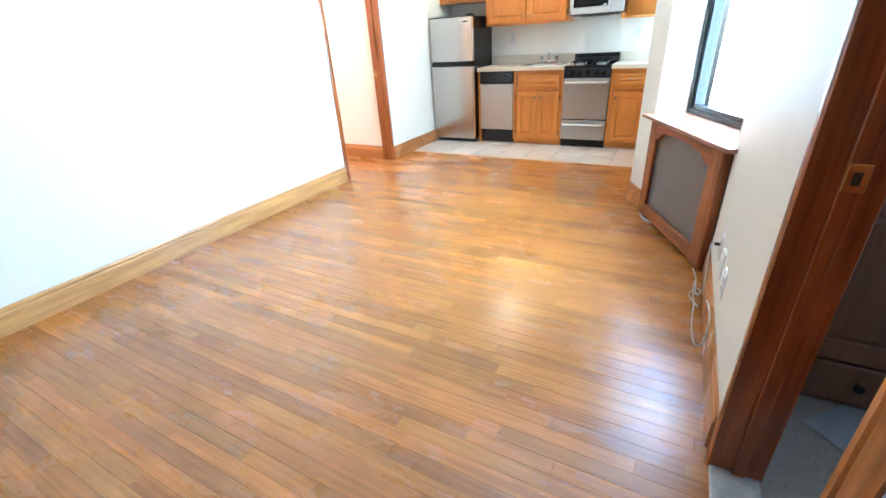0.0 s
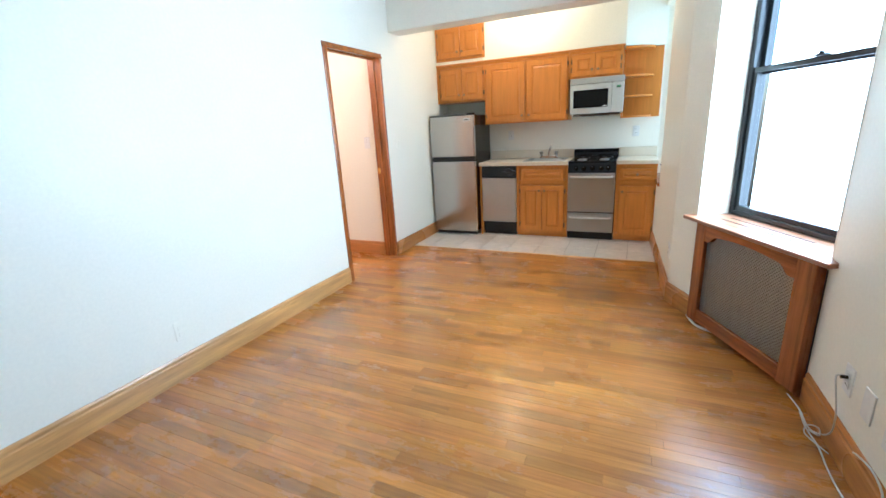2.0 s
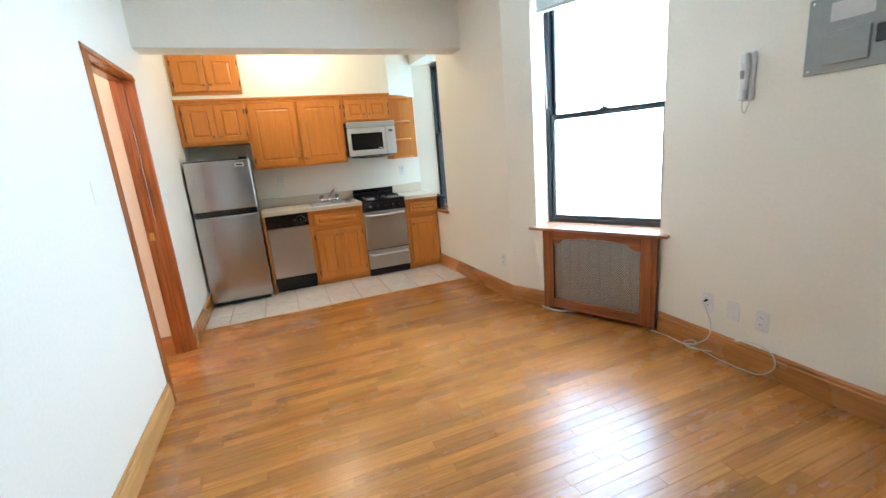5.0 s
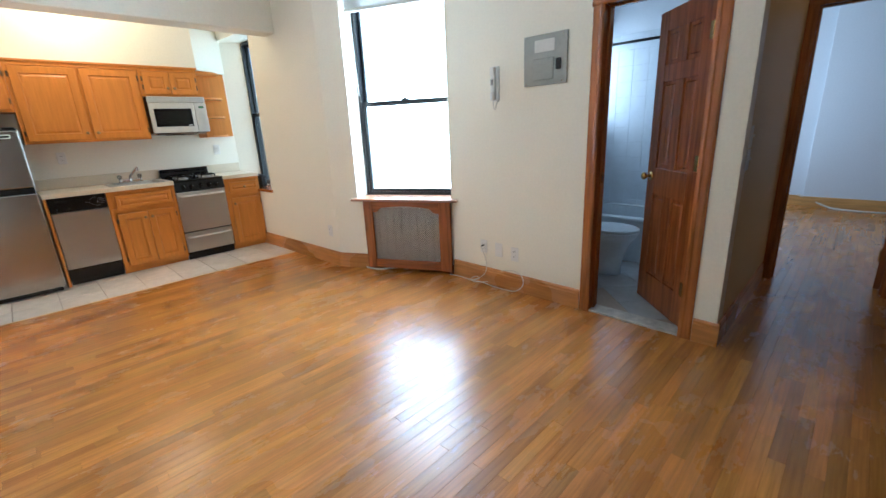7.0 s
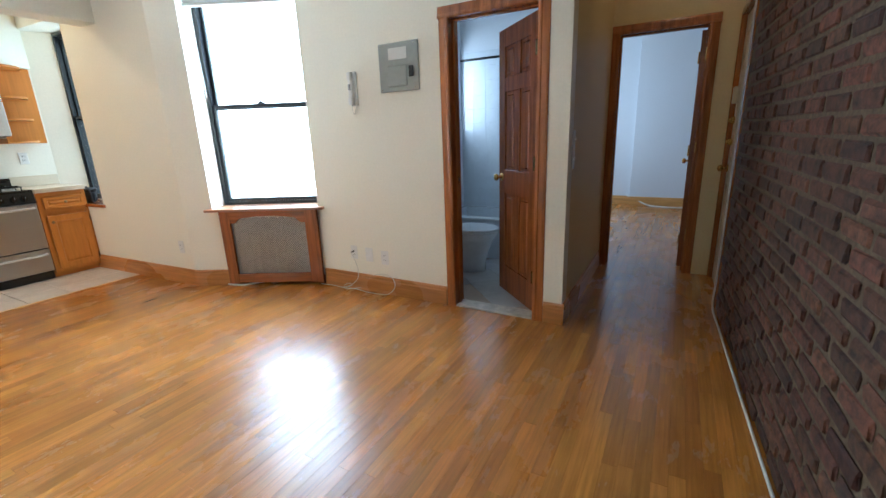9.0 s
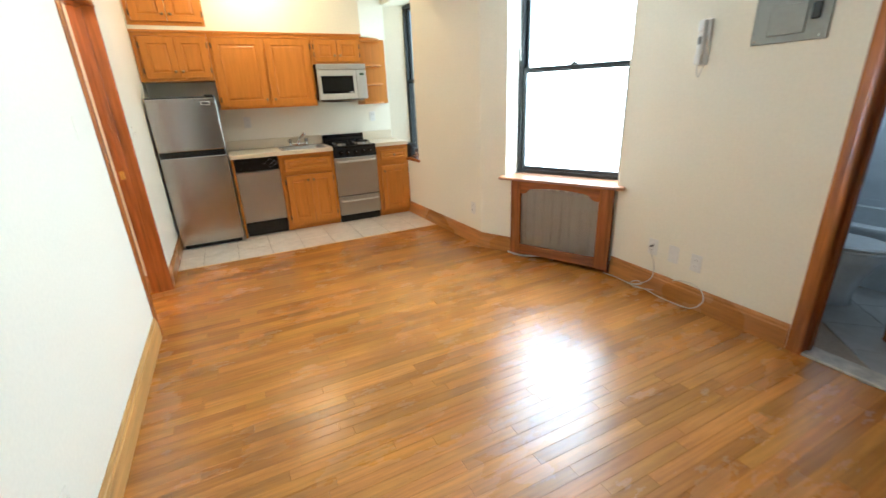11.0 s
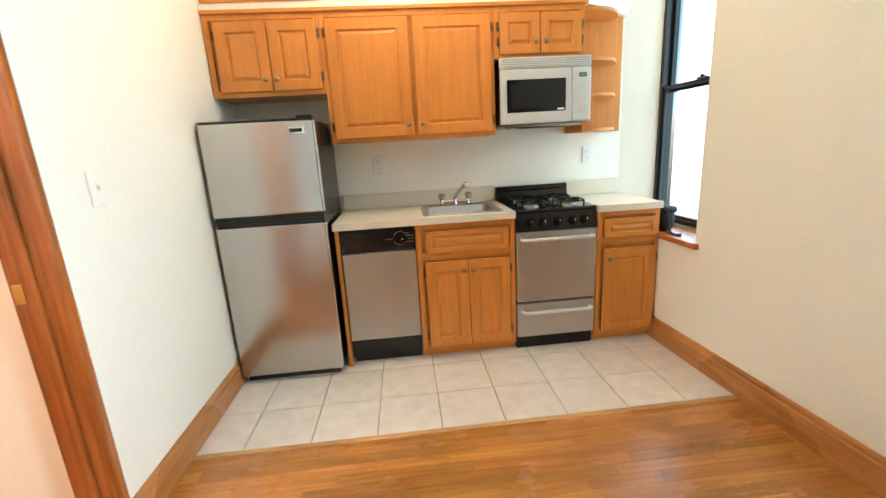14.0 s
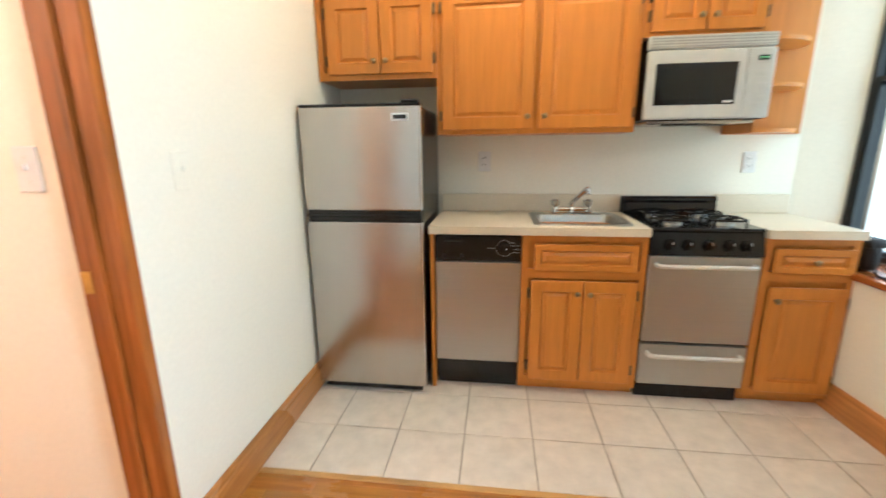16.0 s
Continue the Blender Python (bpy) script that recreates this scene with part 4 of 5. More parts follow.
# stove
SX0, SX1, SY = -1.186, -0.690, 5.052
st_ = thing("stove", (-0.945, 5.25, 0), "narrow gas stove with steel oven door, drawer and black cooktop", "stove")
box("body", (SX0, SY + 0.03, 0.075), (SX1, 5.59, 0.860), black_plastic, st_, 0.003)
box("kick_plate", (SX0 + 0.004, SY + 0.035, 0.0), (SX1 - 0.004, SY + 0.07, 0.088), black_plastic, st_, 0.003)
od = box("oven_door", (SX0 + 0.003, SY, 0.320), (SX1 - 0.003, SY + 0.032, 0.756), steel_matte, st_, 0.006, "brushed steel oven door", 2)
dr = box("drawer", (SX0 + 0.003, SY, 0.090), (SX1 - 0.003, SY + 0.032, 0.308), steel_matte, st_, 0.006, "brushed steel broiler drawer", 2)
for pr, z in ((od, 0.716), (dr, 0.262)):
    tube("handle", [(SX0 + 0.035, SY, z), (SX0 + 0.037, SY - 0.03, z), (SX0 + 0.06, SY - 0.042, z), (SX0 + 0.15, SY - 0.042, z), (SX1 - 0.15, SY - 0.042, z), (SX1 - 0.06, SY - 0.042, z), (SX1 - 0.037, SY - 0.03, z), (SX1 - 0.035, SY, z)], 0.011, satin_edge, pr, "satin steel bar handle", 10)
FRAME.append(Matrix.Translation((0, 0, TOP - 0.912)))
bm = bmesh.new()
add_prism(bm, [(SY - 0.008, 0.786), (SY + 0.02, 0.895), (SY + 0.06, 0.895), (SY + 0.06, 0.786)], SX0, SX1, "x")
ctl = part("control_panel", bm, black_enamel, st_)
for i in range(5):
    x = SX0 + (0.085, 0.165, 0.255, 0.345, 0.418)[i]
    bm = bmesh.new()
    add_cyl(bm, (x, SY + 0.004, 0.842), (x, SY - 0.022, 0.835), 0.023, 0.019, 20)
    add_box(bm, (x - 0.0045, SY - 0.034, 0.816), (x + 0.0045, SY - 0.018, 0.856), 0.002)
    kn = part("knob", bm, black_plastic, ctl, "black control knob")
    box("mark", (x - 0.0012, SY - 0.0352, 0.842), (x + 0.0012, SY - 0.0335, 0.854), white_plastic, kn, 0)
bm = bmesh.new()
add_box(bm, (SX0 - 0.002, SY + 0.012, 0.892), (SX1 + 0.002, 5.55, 0.912), 0.006)
part("cooktop", bm, black_enamel, st_)
bm = bmesh.new()
add_prism(bm, [(5.515, 0.905), (5.530, 0.922), (5.540, 0.972), (5.536, 0.986), (5.538, 0.998), (5.548, 1.008), (5.586, 1.008), (5.592, 1.000), (5.592, 0.905)], SX0, SX1, "x")
bg = part("backguard", bm, black_enamel, st_, "glossy black rolled backguard")
for bx in (SX0 + 0.13, SX1 - 0.13):
    for by in (5.185, 5.415):
        bm = bmesh.new()
        add_cyl(bm, (bx, by, 0.912), (bx, by, 0.920), 0.050, 0.046, 20)
        add_cyl(bm, (bx, by, 0.920), (bx, by, 0.934), 0.026, 0.030, 20)
        burner = part("burner", bm, sink_steel, st_, "steel burner ring")
        cyl("cap", (bx, by, 0.934), (bx, by, 0.939), 0.022, black_iron, burner, 0.020, "black burner cap", 20)
        bm = bmesh.new()
        r = 0.070
        add_tube(bm, [(bx - r, by - r, 0.941), (bx + r, by - r, 0.941), (bx + r, by + r, 0.941), (bx - r, by + r, 0.941), (bx - r, by - r, 0.941)], 0.0055, 6)
        for c, d in ((1, 0), (-1, 0), (0, 1), (0, -1)):
            add_box(bm, (bx + min(c * r, c * 0.022) - 0.0035 * abs(d), by + min(d * r, d * 0.022) - 0.0035 * abs(c), 0.936), (bx + max(c * r, c * 0.022) + 0.0035 * abs(d), by + max(d * r, d * 0.022) + 0.0035 * abs(c), 0.954), 0.002)
        for c, d in ((1, 1), (-1, 1), (-1, -1), (1, -1)):
            add_cyl(bm, (bx + c * r, by + d * r, 0.9115), (bx + c * r, by + d * r, 0.942), 0.005, 0.006, 6)
        part("grate", bm, black_enamel, st_, "square black pan grate")
FRAME.pop()

# microwave
MX0, MX1, MY, MZ0, MZ1 = -1.214, -0.664, 5.240, 1.378, 1.752
mw = thing("microwave", (-0.95, 5.4, MZ0), "pale grey over-the-range microwave with a dark door window", "microwave")
box("body", (MX0 + 0.004, MY + 0.035, MZ0), (MX1 - 0.004, NORTH - 0.004, MZ1), black_plastic, mw, 0.004)
box("underside", (MX0 + 0.03, MY + 0.05, MZ0 - 0.018), (MX1 - 0.03, NORTH - 0.04, MZ0 + 0.002), steel, mw, 0.004)
box("vent_filter", (MX0 + 0.12, MY + 0.055, MZ0 - 0.024), (MX1 - 0.14, MY + 0.12, MZ0 - 0.016), black_plastic, mw, 0.002)
vent = box("vent_grille", (MX0, MY + 0.006, 1.692), (MX1, MY + 0.04, MZ1), mw_white, mw, 0.005)
for k in range(4):
    box("louvre", (MX0 + 0.012, MY + 0.0045, 1.701 + k * 0.012), (MX1 - 0.012, MY + 0.010, 1.705 + k * 0.012), print_grey, vent, 0)
dm = box("door", (MX0, MY, MZ0 + 0.004), (-0.786, MY + 0.036, 1.688), mw_white, mw, 0.008, "", 2)
box("door_window", (MX0 + 0.035, MY - 0.002, MZ0 + 0.065), (-0.818, MY + 0.004, 1.632), black_glass, dm, 0.004, "dark door window")
box("window_mesh", (MX0 + 0.062, MY - 0.0032, MZ0 + 0.092), (-0.844, MY - 0.0015, 1.605), display, dm, 0)
box("label_bar", (-0.871, MY - 0.003, MZ0 + 0.074), (-0.831, MY - 0.001, MZ0 + 0.084), white_plastic, dm, 0)
pn = box("control_panel", (-0.783, MY + 0.001, MZ0 + 0.004), (MX1, MY + 0.036, 1.688), mw_white, mw, 0.006)
ds = box("display", (-0.741, MY - 0.001, 1.632), (-0.694, MY + 0.003, 1.654), display, pn, 0.001, "small dark display")
glow = bpy.data.materials.new("display_digits")
glow.use_nodes = True
_g = glow.node_tree.nodes["Principled BSDF"]
_g.inputs["Base Color"].default_value = (0.05, 0.2, 0.05, 1)
_g.inputs["Emission Color"].default_value, _g.inputs["Emission Strength"].default_value = (0.4, 0.9, 0.4, 1), 0.6
for k in range(4):
    box("digit", (-0.735 + k * 0.010, MY - 0.002, 1.640), (-0.7305 + k * 0.010, MY - 0.0008, 1.647), glow, ds, 0)
for r_ in range(6):
    for c_ in range(3):
        box("button", (-0.743 + c_ * 0.018, MY - 0.0008, 1.434 + r_ * 0.028), (-0.729 + c_ * 0.018, MY + 0.002, 1.45 + r_ * 0.028), mw_white, pn, 0.001)

# ---- wall fittings ----
NF = lambda x, z: pose(x, NORTH, z)
plate("wall_outlet", NF(-1.981, 1.180), "white double wall outlet above the worktop", "outlet", mat=white_plastic)
plate("wall_outlet", NF(-0.523, 1.167), "white double wall outlet above the worktop", "outlet")
WFm = lambda y, z: frame_of((WEST, y), (WEST, y + 1)) @ Matrix.Translation((0, 0, z))
plate("light_switch", WFm(4.20, 1.20), "cream-painted toggle light switch beside the door frame", "light switch", "switch", wall_paint)
plate("wall_outlet", WFm(1.52, 0.29), "wall outlet painted over in off-white, low on the wall", "outlet", mat=wall_paint)
plate("blank_plate", WFm(2.82, 1.30), "painted-over blank wall plate", "wall plate", "blank", wall_paint)
plate("light_switch", pose(-3.085, 3.975, 1.215), "white toggle light switch in the side room", "light switch", "switch")
EF = lambda y, z: frame_of((EAST, y), (EAST, y - 1)) @ Matrix.Translation((0, 0, z))
for y in (2.04, 1.882):
    plate("wall_outlet", EF(y, 0.325 if y > 2 else 0.318), "white wall jack plate with a cable plugged in" if y > 2 else "white blank wall plate low on the wall", "outlet", "blank" if y < 2 else "outlet")
plate("wall_outlet", EF(1.724, 0.308), "white double wall outlet low on the wall", "outlet")
plate("wall_outlet", KE @ Matrix.Translation((1.99, 0, 0.350)), "white double wall outlet low on the wall by the corner", "outlet")
HF = lambda x, z: pose(x, HALL_N, z)
plate("light_switch", HF(0.43, 1.19), "white toggle light switch on the hall wall", "light switch", "switch")
plate("light_switch", HF(0.43, 1.07), "white toggle light switch on the hall wall", "light switch", "switch")

bp_ = thing("breaker_panel", EF(1.645, 1.712), "grey steel breaker panel set in the wall, with a paper label", "breaker panel")
FRAME.append(EF(1.645, 1.712))
box("cover", (0.0, -0.012, -0.158), (0.327, 0.0, 0.158), grey_paint, bp_, 0.003)
box("door_leaf", (0.075, -0.022, -0.125), (0.235, -0.011, 0.01), grey_paint, bp_, 0.004, "grey hinged breaker door")
box("latch", (0.25, -0.021, -0.07), (0.287, -0.011, 0.0), black_plastic, bp_, 0.003)
box("label", (0.085, -0.0135, 0.05), (0.235, -0.0115, 0.125), paper, bp_, 0, "white paper label")
for x in (0.02, 0.297):
    for z in (-0.14, 0.14):
        cyl("screw", (x, -0.011, z), (x, -0.015, z), 0.005, chrome, bp_, seg=8)
FRAME.pop()
ph = thing("intercom_handset", EF(1.905, 1.57), "white wall-mounted intercom handset with a short cord", "intercom")
FRAME.append(EF(1.905, 1.57))
box("base", (-0.012, -0.022, -0.09), (0.045, 0.0, 0.15), white_plastic, ph, 0.006)
bm = bmesh.new()
add_box(bm, (-0.008, -0.052, -0.085), (0.030, -0.026, 0.145), 0.009, segments=2)
add_box(bm, (-0.008, -0.060, 0.085), (0.030, -0.024, 0.145), 0.009, segments=2)
add_box(bm, (-0.008, -0.060, -0.085), (0.030, -0.024, -0.03), 0.009, segments=2)
part("handset", bm, white_plastic, ph)
box("grille", (0.004, -0.062, 0.02), (0.018, -0.051, 0.06), print_grey, ph, 0)
tube("cord", [(0.01, -0.04, -0.085), (0.004, -0.03, -0.125), (0.012, -0.02, -0.15), (0.022, -0.02, -0.12), (0.03, -0.012, -0.09)], 0.003, cable_mat, ph)
FRAME.pop()
FRAME.append(EF(2.30, 0))
cb = thing("cable", EF(2.0, 0), "loose white cable looped along the baseboard", "cable")
tube("cord", [(0.26, -0.01, 0.335), (0.255, -0.04, 0.335), (0.285, -0.045, 0.29), (0.315, -0.04, 0.20), (0.30, -0.035, 0.11), (0.24, -0.04, 0.05), (0.15, -0.05, 0.012), (0.02, -0.045, 0.010), (-0.10, -0.06, 0.010)], 0.0032, cable_mat, cb)
tube("cord", [(0.04, -0.05, 0.012), (0.16, -0.06, 0.012), (0.28, -0.055, 0.018), (0.40, -0.06, 0.010), (0.52, -0.06, 0.010), (0.62, -0.05, 0.02), (0.675, -0.03, 0.08), (0.655, -0.025, 0.15), (0.58, -0.025, 0.175), (0.50, -0.03, 0.165), (0.46, -0.03, 0.15)], 0.0032, cable_mat, cb)
tube("cord", [(0.18, -0.06, 0.02), (0.23, -0.04, 0.035), (0.20, -0.035, 0.05), (0.16, -0.055, 0.03), (0.20, -0.075, 0.012), (0.33, -0.04, 0.03)], 0.0028, cable_mat, cb)
bm = bmesh.new()
add_cyl(bm, (0.26, -0.006, 0.335), (0.26, -0.03, 0.335), 0.007)
part("plug", bm, black_plastic, cb, "small dark plug")
FRAME.pop()

# ceiling lights that light the kitchen and the side room
for x, y, lab in ((-1.75, 4.80, "kitchen"), (1.15, -0.15, "hall"), (-3.9, 3.0, "side room")):
    cl = thing("ceiling_light", (x, y, CEIL), "small round porcelain ceiling light in the " + lab, "ceiling light")
    cyl("base", (x, y, CEIL - 0.03), (x, y, CEIL), 0.06, porcelain, cl, 0.07)

# ---- bathroom ----
van = thing("vanity_cabinet", (0.65, 1.76, 0), "brown wooden bathroom vanity with a panelled door and drawer", "cabinet")
box("body", (0.425, 1.565, 0.0), (0.93, 1.99, 0.80), vanity_wood, van, 0.003)
bm = bmesh.new()
panel_front(bm, 0.432, 0.924, 0.185, 0.785, 1.545, st=0.075)
part("door", bm, vanity_wood, van)
dvr = box("drawer_front", (0.432, 1.545, 0.012), (0.924, 1.566, 0.172), vanity_wood, van, 0.004)
bm = bmesh.new()
add_cyl(bm, (0.72, 1.545, 0.102), (0.72, 1.53, 0.102), 0.007)
add_ball(bm, (0.72, 1.522, 0.102), 0.016, (1, 0.7, 1))
smooth(part("knob", bm, black_iron, dvr, "dark round knob"))
box("basin_top", (0.424, 1.53, 0.80), (0.945, 1.995, 0.835), porcelain, van, 0.008, "white basin top")

def loft(bm, rings):
    made = [[bm.verts.new(v) for v in r] for r in rings]
    n = len(made[0])
    for a, b in zip(made, made[1:]):
        for i in range(n):
            bm.faces.new((a[i], a[(i + 1) % n], b[(i + 1) % n], b[i]))
    bm.faces.new(made[0][::-1]), bm.faces.new(made[-1])
def oval(cx, cy, rx, ry, z, n=24):
    return [(cx + rx * math.cos(2 * math.pi * k / n), cy + ry * math.sin(2 * math.pi * k / n), z) for k in range(n)]
TX, TY = 1.16, 1.33
toi = thing("toilet", (TX, TY, 0), "white porcelain toilet with its lid down", "toilet")
bm = bmesh.new()
loft(bm, [oval(TX, TY + 0.09, 0.115, 0.20, 0.0), oval(TX, TY + 0.08, 0.105, 0.19, 0.08), oval(TX, TY + 0.05, 0.11, 0.19, 0.2), oval(TX, TY + 0.01, 0.15, 0.20, 0.30), oval(TX, TY, 0.17, 0.235, 0.375)])
smooth(part("bowl", bm, porcelain, toi))
bm = bmesh.new()
loft(bm, [oval(TX, TY, 0.172, 0.238, 0.377), oval(TX, TY, 0.177, 0.243, 0.388), oval(TX, TY, 0.172, 0.238, 0.396)])
part("seat", bm, porcelain, toi)
bm = bmesh.new()
loft(bm, [oval(TX, TY, 0.170, 0.236, 0.402), oval(TX, TY, 0.175, 0.241, 0.412), oval(TX, TY, 0.155, 0.22, 0.422)])
part("lid", bm, porcelain, toi)
box("tank", (TX - 0.2, 1.785, 0.37), (TX + 0.2, 1.975, 0.72), porcelain, toi, 0.02, "", 2)
box("tank_lid", (TX - 0.21, 1.775, 0.72), (TX + 0.21, 1.985, 0.755), porcelain, toi, 0.01, "", 2)
box("neck", (TX - 0.11, TY + 0.17, 0.0), (TX + 0.11, 1.95, 0.372), porcelain, toi, 0.03, "", 3)
cyl("flush_lever", (TX - 0.15, 1.786, 0.66), (TX - 0.15, 1.762, 0.66), 0.012, chrome, toi)
tubm = thing("bathtub", (1.93, 1.2, 0), "white built-in bathtub along the tiled wall", "bathtub")
bm = bmesh.new()
add_ring(bm, (1.56, 2.325, 0.432, 1.995), (1.63, 2.26, 0.50, 1.93), 0.0, 0.40, "z")
part("tub_shell", bm, porcelain, tubm)
box("tub_floor", (1.63, 0.50, 0.05), (2.26, 1.93, 0.09), porcelain, tubm, 0)
box("rim", (1.54, 0.430, 0.385), (1.64, 1.997, 0.42), porcelain, tubm, 0.014, "", 2)


# ---- pieces: tiles, bricks, boards ----
def chamfered(lo, hi, c):
    """Vertices and faces of a block whose top edges are cut by c."""
    x0, y0, z0 = lo
    x1, y1, z1 = hi
    v = [(x0, y0, z0), (x1, y0, z0), (x1, y1, z0), (x0, y1, z0), (x0, y0, z1 - c), (x1, y0, z1 - c), (x1, y1, z1 - c), (x0, y1, z1 - c), (x0 + c, y0 + c, z1), (x1 - c, y0 + c, z1), (x1 - c, y1 - c, z1), (x0 + c, y1 - c, z1)]
    f = [(8, 9, 10, 11)] + [(a + i, a + (i + 1) % 4, b + (i + 1) % 4, b + i) for a, b in ((0, 4), (4, 8)) for i in range(4)]
    return v, f


def block_mesh(name, blocks, mat):
    """One mesh of many chamfered blocks: (low corner, high corner, cut[, turn])."""
    V, F = [], []
    for lo, hi, c, *m in blocks:
        v, f = chamfered(lo, hi, c)
        n = len(V)
        V += [tuple(m[0] @ Vector(p)) for p in v] if m else v
        F += [tuple(n + i for i in q) for q in f]
    me = bpy.data.meshes.new(name)
    me.from_pydata(V, [], F)
    me.materials.append(mat)
    return me


def piece(name, me, parent, at, turn=None):
    ob = new(name, me)
    ob.parent = parent
    ob.matrix_basis = (Matrix.Translation(at) @ turn) if turn is not None else Matrix.Translation(at)
    return ob


floor_ob = bpy.data.objects["floor"]
# kitchen tiles
kt = structure(box("kitchen_floor", (WEST, 4.385, -0.018), (-0.24, NORTH, -0.003), grout, bevel=0), "beige ceramic tile floor of the kitchen", "floor")
xs = [WEST] + [-1.726 + 0.301 * k for k in range(-3, 5)] + [-0.243]
ys = [4.385, 4.678, 4.982, 5.287, NORTH]
cache = {}
for a, b in zip(xs, xs[1:]):
    for c, d in zip(ys, ys[1:]):
        key = (round(b - a, 3), round(d - c, 3))
        if key not in cache:
            cache[key] = block_mesh("tile", [((0, 0, 0), (b - a - 0.005, d - c - 0.005, 0.008), 0.0015)], floor_tile)
        piece("tile", cache[key], kt, (a + 0.0025, c + 0.0025, -0.0045))
structure(box("trim", (WEST, 4.36, -0.017), (-0.24, 4.3865, 0.004), base_wood, bevel=0.003), "narrow wooden strip between tiles and boards", "trim")
# bathroom tiles, laid diagonally
bt = structure(box("bathroom_floor", (EAST + 0.12, HALL_N + 0.12, -0.018), (2.33, 2.0, -0.003), grout, bevel=0), "grey ceramic tile floor of the bathroom, laid diagonally", "floor")
tm = block_mesh("tile", [((-0.149, -0.149, 0), (0.149, 0.149, 0.008), 0.0015)], bath_tile)
q = 0.302
turn = Matrix.Rotation(radians(45), 4, "Z")
for i in range(-9, 10):
    for j in range(-9, 10):
        p = turn @ Vector((i * q, j * q, 0)) + Vector((1.0, 1.2, -0.0045))
        if EAST + 0.12 - 0.09 < p.x < 1.62 and HALL_N + 0.12 - 0.08 < p.y < 2.0 and (p.x > EAST + 0.34 or 0.7 < p.y < 0.9):
            piece("tile", tm, bt, p, turn)
# bathroom wall tiles
def tile_wall(parent, m, n, zmax, skip=None):
    blocks = []
    w = 0.152
    for i in range(int(n / w)):
        for j in range(int(zmax / w)):
            lo = (i * w + 0.0005, j * w + 0.0005, 0)
            if skip and skip(i * w, j * w):
                continue
            blocks.append((lo, (lo[0] + w - 0.001, lo[1] + w - 0.001, 0.007), 0.0006, m))
    me = block_mesh("wall_tiles", blocks, wall_tile)
    ob = new("wall_tiles", me)
    return tagged(ob, "white square ceramic wall tiles with thin joints", "wall tiles", kind="stuff")
tile_wall(None, Matrix(((0, 0, -1, 2.33), (-1, 0, 0, 2.0), (0, 1, 0, 0), (0, 0, 0, 1))), 1.57, 2.14)
tile_wall(None, Matrix(((-1, 0, 0, 2.33), (0, 0, 1, HALL_N + 0.12), (0, 1, 0, 0), (0, 0, 0, 1))), 1.9, 2.14)
tile_wall(None, Matrix(((1, 0, 0, EAST + 0.12), (0, 0, -1, 2.0), (0, 1, 0, 0), (0, 0, 0, 1))), 1.9, 2.14, lambda a, b: 1.06 < a < 1.84 and 1.2 < b < 2.2)
structure(box("trim", (2.314, HALL_N + 0.12, 2.036), (2.331, 2.0, 2.062), black_plastic, bevel=0.004), "narrow black tile border on the bathroom wall", "trim")

# brick wall
BR = frame_of(BRICK_B.xy, BRICK_A.xy)
bw = structure(wall("wall_brick", BRICK_B.xy, BRICK_A.xy, 0.2, CEIL, [], mortar, ""), "exposed old red-brown brick wall with rough mortar joints", "wall")
rng = random.Random(4)
variants = []
for k in range(6):
    w, h, dth = 0.188 + rng.uniform(-0.014, 0.006), 0.050 + rng.uniform(-0.005, 0.004), 0.008 + rng.uniform(-0.003, 0.004)
    bmv = bmesh.new()
    add_box(bmv, (-w / 2, -dth, -h / 2), (w / 2, 0.004, h / 2), 0.007)
    for v in bmv.verts:
        v.co += Vector((rng.uniform(-0.005, 0.005), rng.uniform(-0.002, 0.002), rng.uniform(-0.004, 0.004)))
    me = bpy.data.meshes.new("brick")
    bmv.to_mesh(me)
    bmv.free()
    me.materials.append(brick_mat)
    variants.append(me)
BL = (BRICK_A - BRICK_B).length
far_v, far_f = [], []
count = 0
for r_ in range(42):
    z = 0.036 + r_ * 0.0665
    if z > CEIL - 0.03:
        break
    for c_ in range(20):
        x = c_ * 0.2085 + (0.104 if r_ % 2 else 0) + 0.02
        if x > BL - 0.1 or x < 0.09:
            continue
        me = variants[rng.randrange(6)]
        tm_ = Matrix.Rotation(rng.uniform(-0.015, 0.015), 4, "Y")
        if x < 2.1 and z < 2.05 and count < 300:
            count += 1
            piece("brick", me, bw, (x, 0, z), tm_)
        else:
            n = len(far_v)
            mm = Matrix.Translation((x, 0, z)) @ tm_
            far_v += [tuple(mm @ v.co) for v in me.vertices]
            far_f += [tuple(n + i for i in p.vertices) for p in me.polygons]
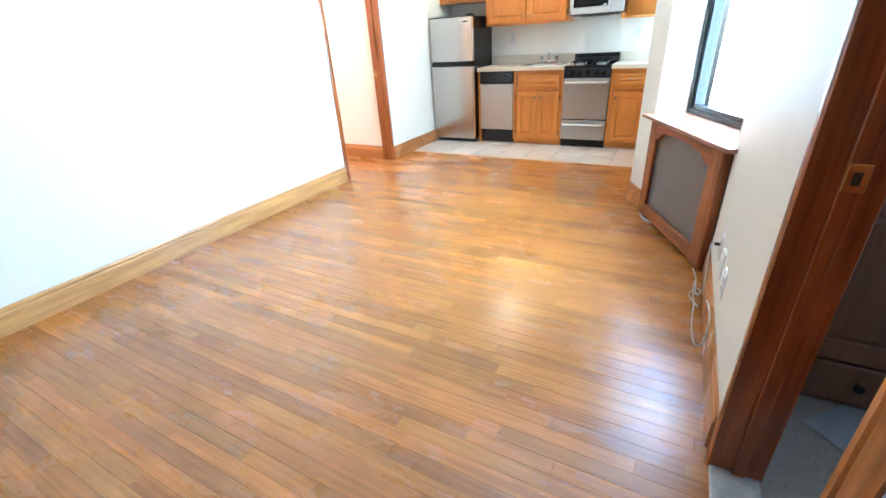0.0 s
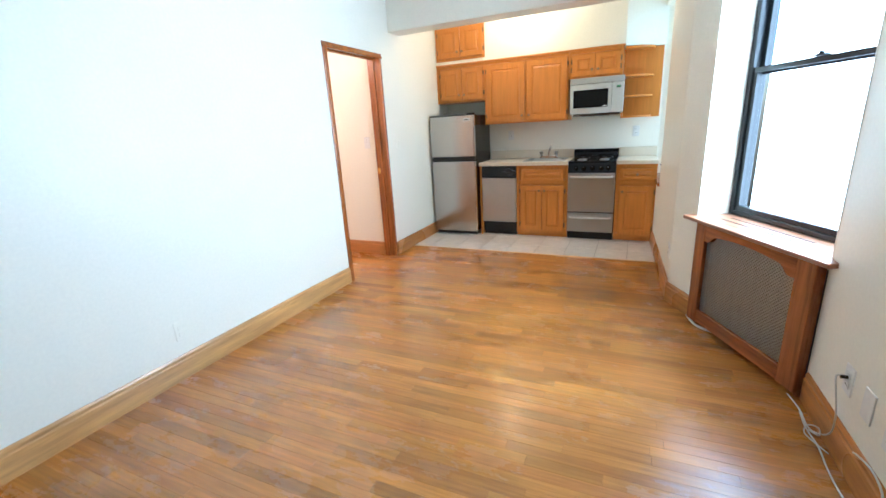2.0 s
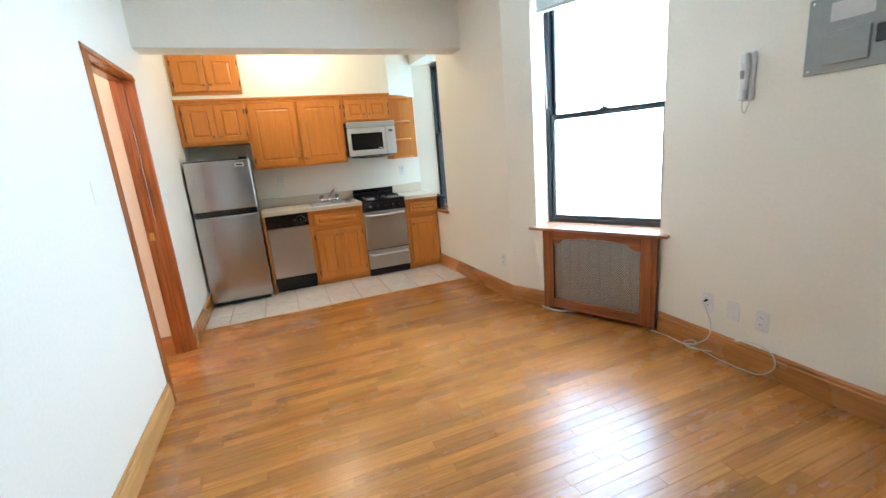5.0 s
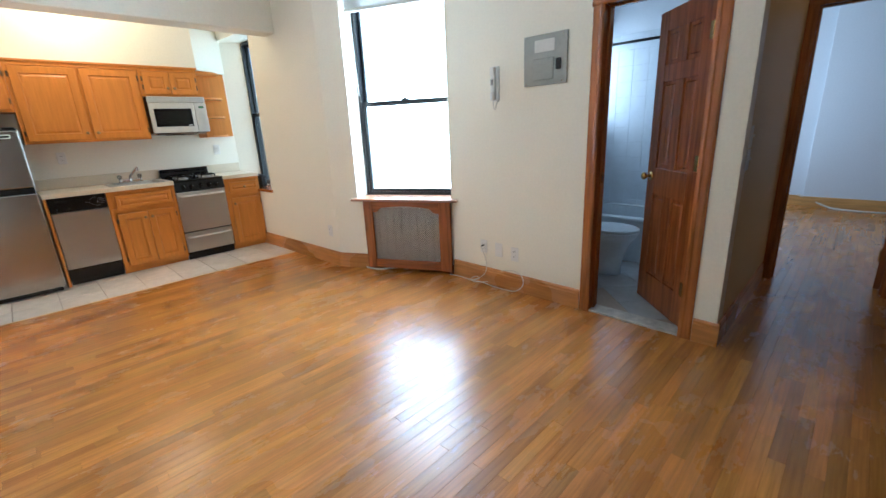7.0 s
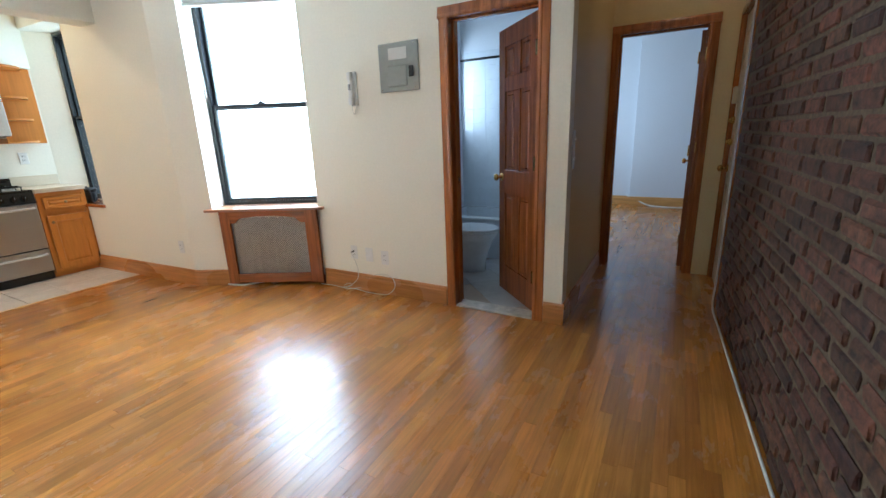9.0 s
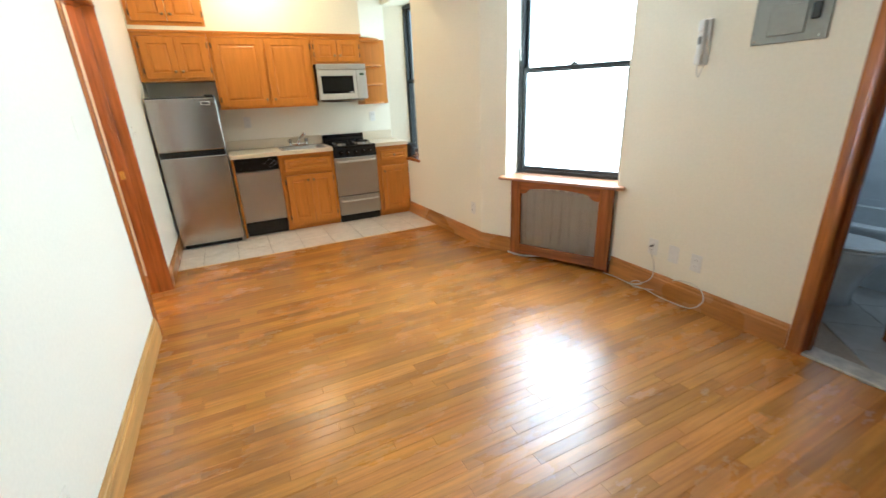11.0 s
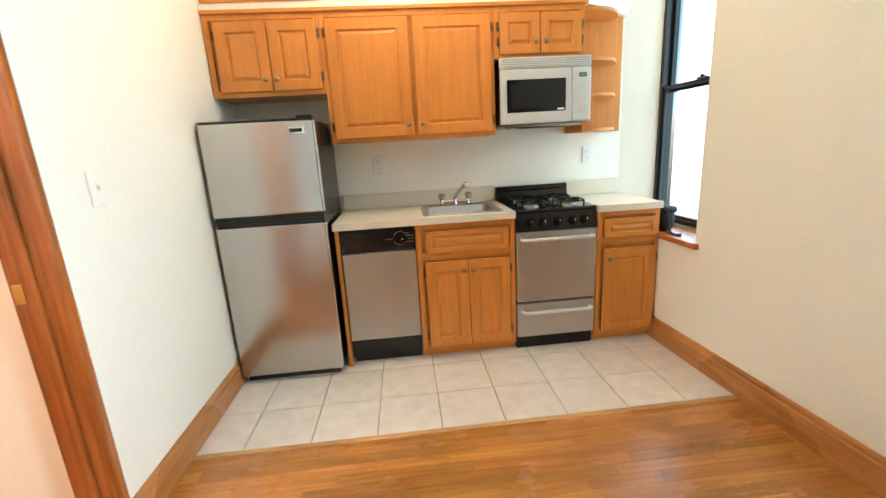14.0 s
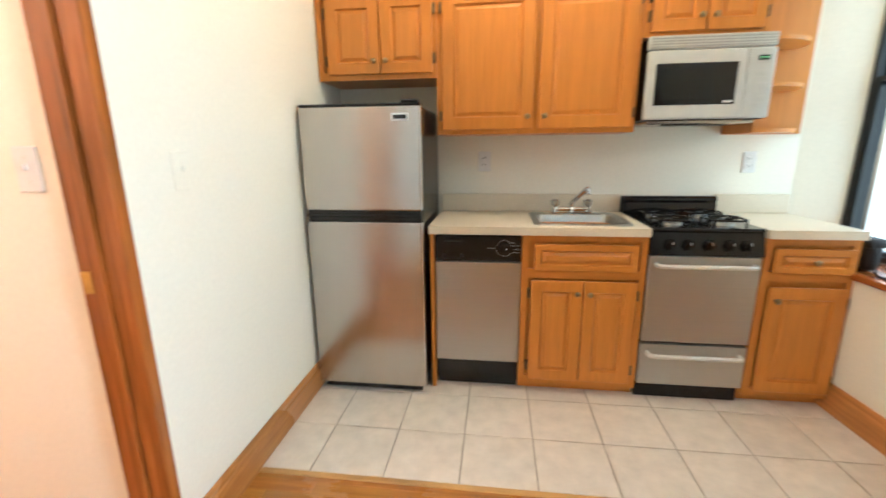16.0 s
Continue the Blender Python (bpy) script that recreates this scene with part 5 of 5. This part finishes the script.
me = bpy.data.meshes.new("far_bricks")
me.from_pydata(far_v, [], far_f)
me.materials.append(brick_joined)
fb = new("far_bricks", me)
fb.parent = bw
fb["kind"] = "stuff"
FRAME.append(BR)
tagged(tube("wall_cable", [(0.03, -0.02, 2.6), (0.035, -0.022, 1.5), (0.03, -0.022, 0.3), (0.04, -0.025, 0.03), (0.4, -0.03, 0.02), (1.2, -0.03, 0.018), (2.2, -0.028, 0.016), (3.6, -0.03, 0.015)], 0.006, cable_mat), "pale cable clipped along the foot of the brick wall", "cable")
FRAME.pop()

# floor boards, running east and west
rng = random.Random(11)
BWID = 0.0572
lengths = [0.30, 0.42, 0.55, 0.70, 0.90, 1.15]
board = {n: block_mesh("floor_board", [((0, 0, -0.017), (n - 0.0004, BWID - 0.0003, 0.0), 0.0005)], plank_wood) for n in lengths}
rest = []
count = 0
y = -1.9
while y < 4.359:
    y1 = min(y + BWID, 4.36)
    spans = []
    if y < -0.66:
        spans = [(1.9, 5.42)] if y < -0.85 else [(-2.84, 5.42)]
    elif y < 0.42:
        spans = [(-2.845, 5.42)]
    elif y < 1.6:
        spans = [(-2.845, 0.30), (2.45, 5.42)]
    else:
        spans = [(-2.845 if not 1.9 <= y < 3.975 else -4.8, 0.30)] if y < 2.39 else [(-2.845 if not 1.9 <= y < 3.975 else -4.8, 0.30 if y < 3.475 else -0.2)]
    for a, b in spans:
        x = a - rng.uniform(0, 0.5)
        while x < b:
            n = rng.choice(lengths)
            x0, x1 = max(x, a), min(x + n, b)
            if x1 - x0 > 0.02:
                if x0 == x and x1 == x + n and y1 - y > BWID - 1e-6 and 0.55 < y < 3.9 and x > -2.85 and count < 300:
                    count += 1
                    piece("floor_board", board[n], floor_ob, (x, y, 0))
                else:
                    rest.append(((x0, y, -0.017), (x1 - 0.0004, y1 - 0.0003, 0.0), 0.0005))
            x += n
    y = y1
fbj = new("floor_boards_far", block_mesh("floor_boards_far", rest, plank_joined))
fbj.parent = floor_ob
fbj["kind"] = "stuff"
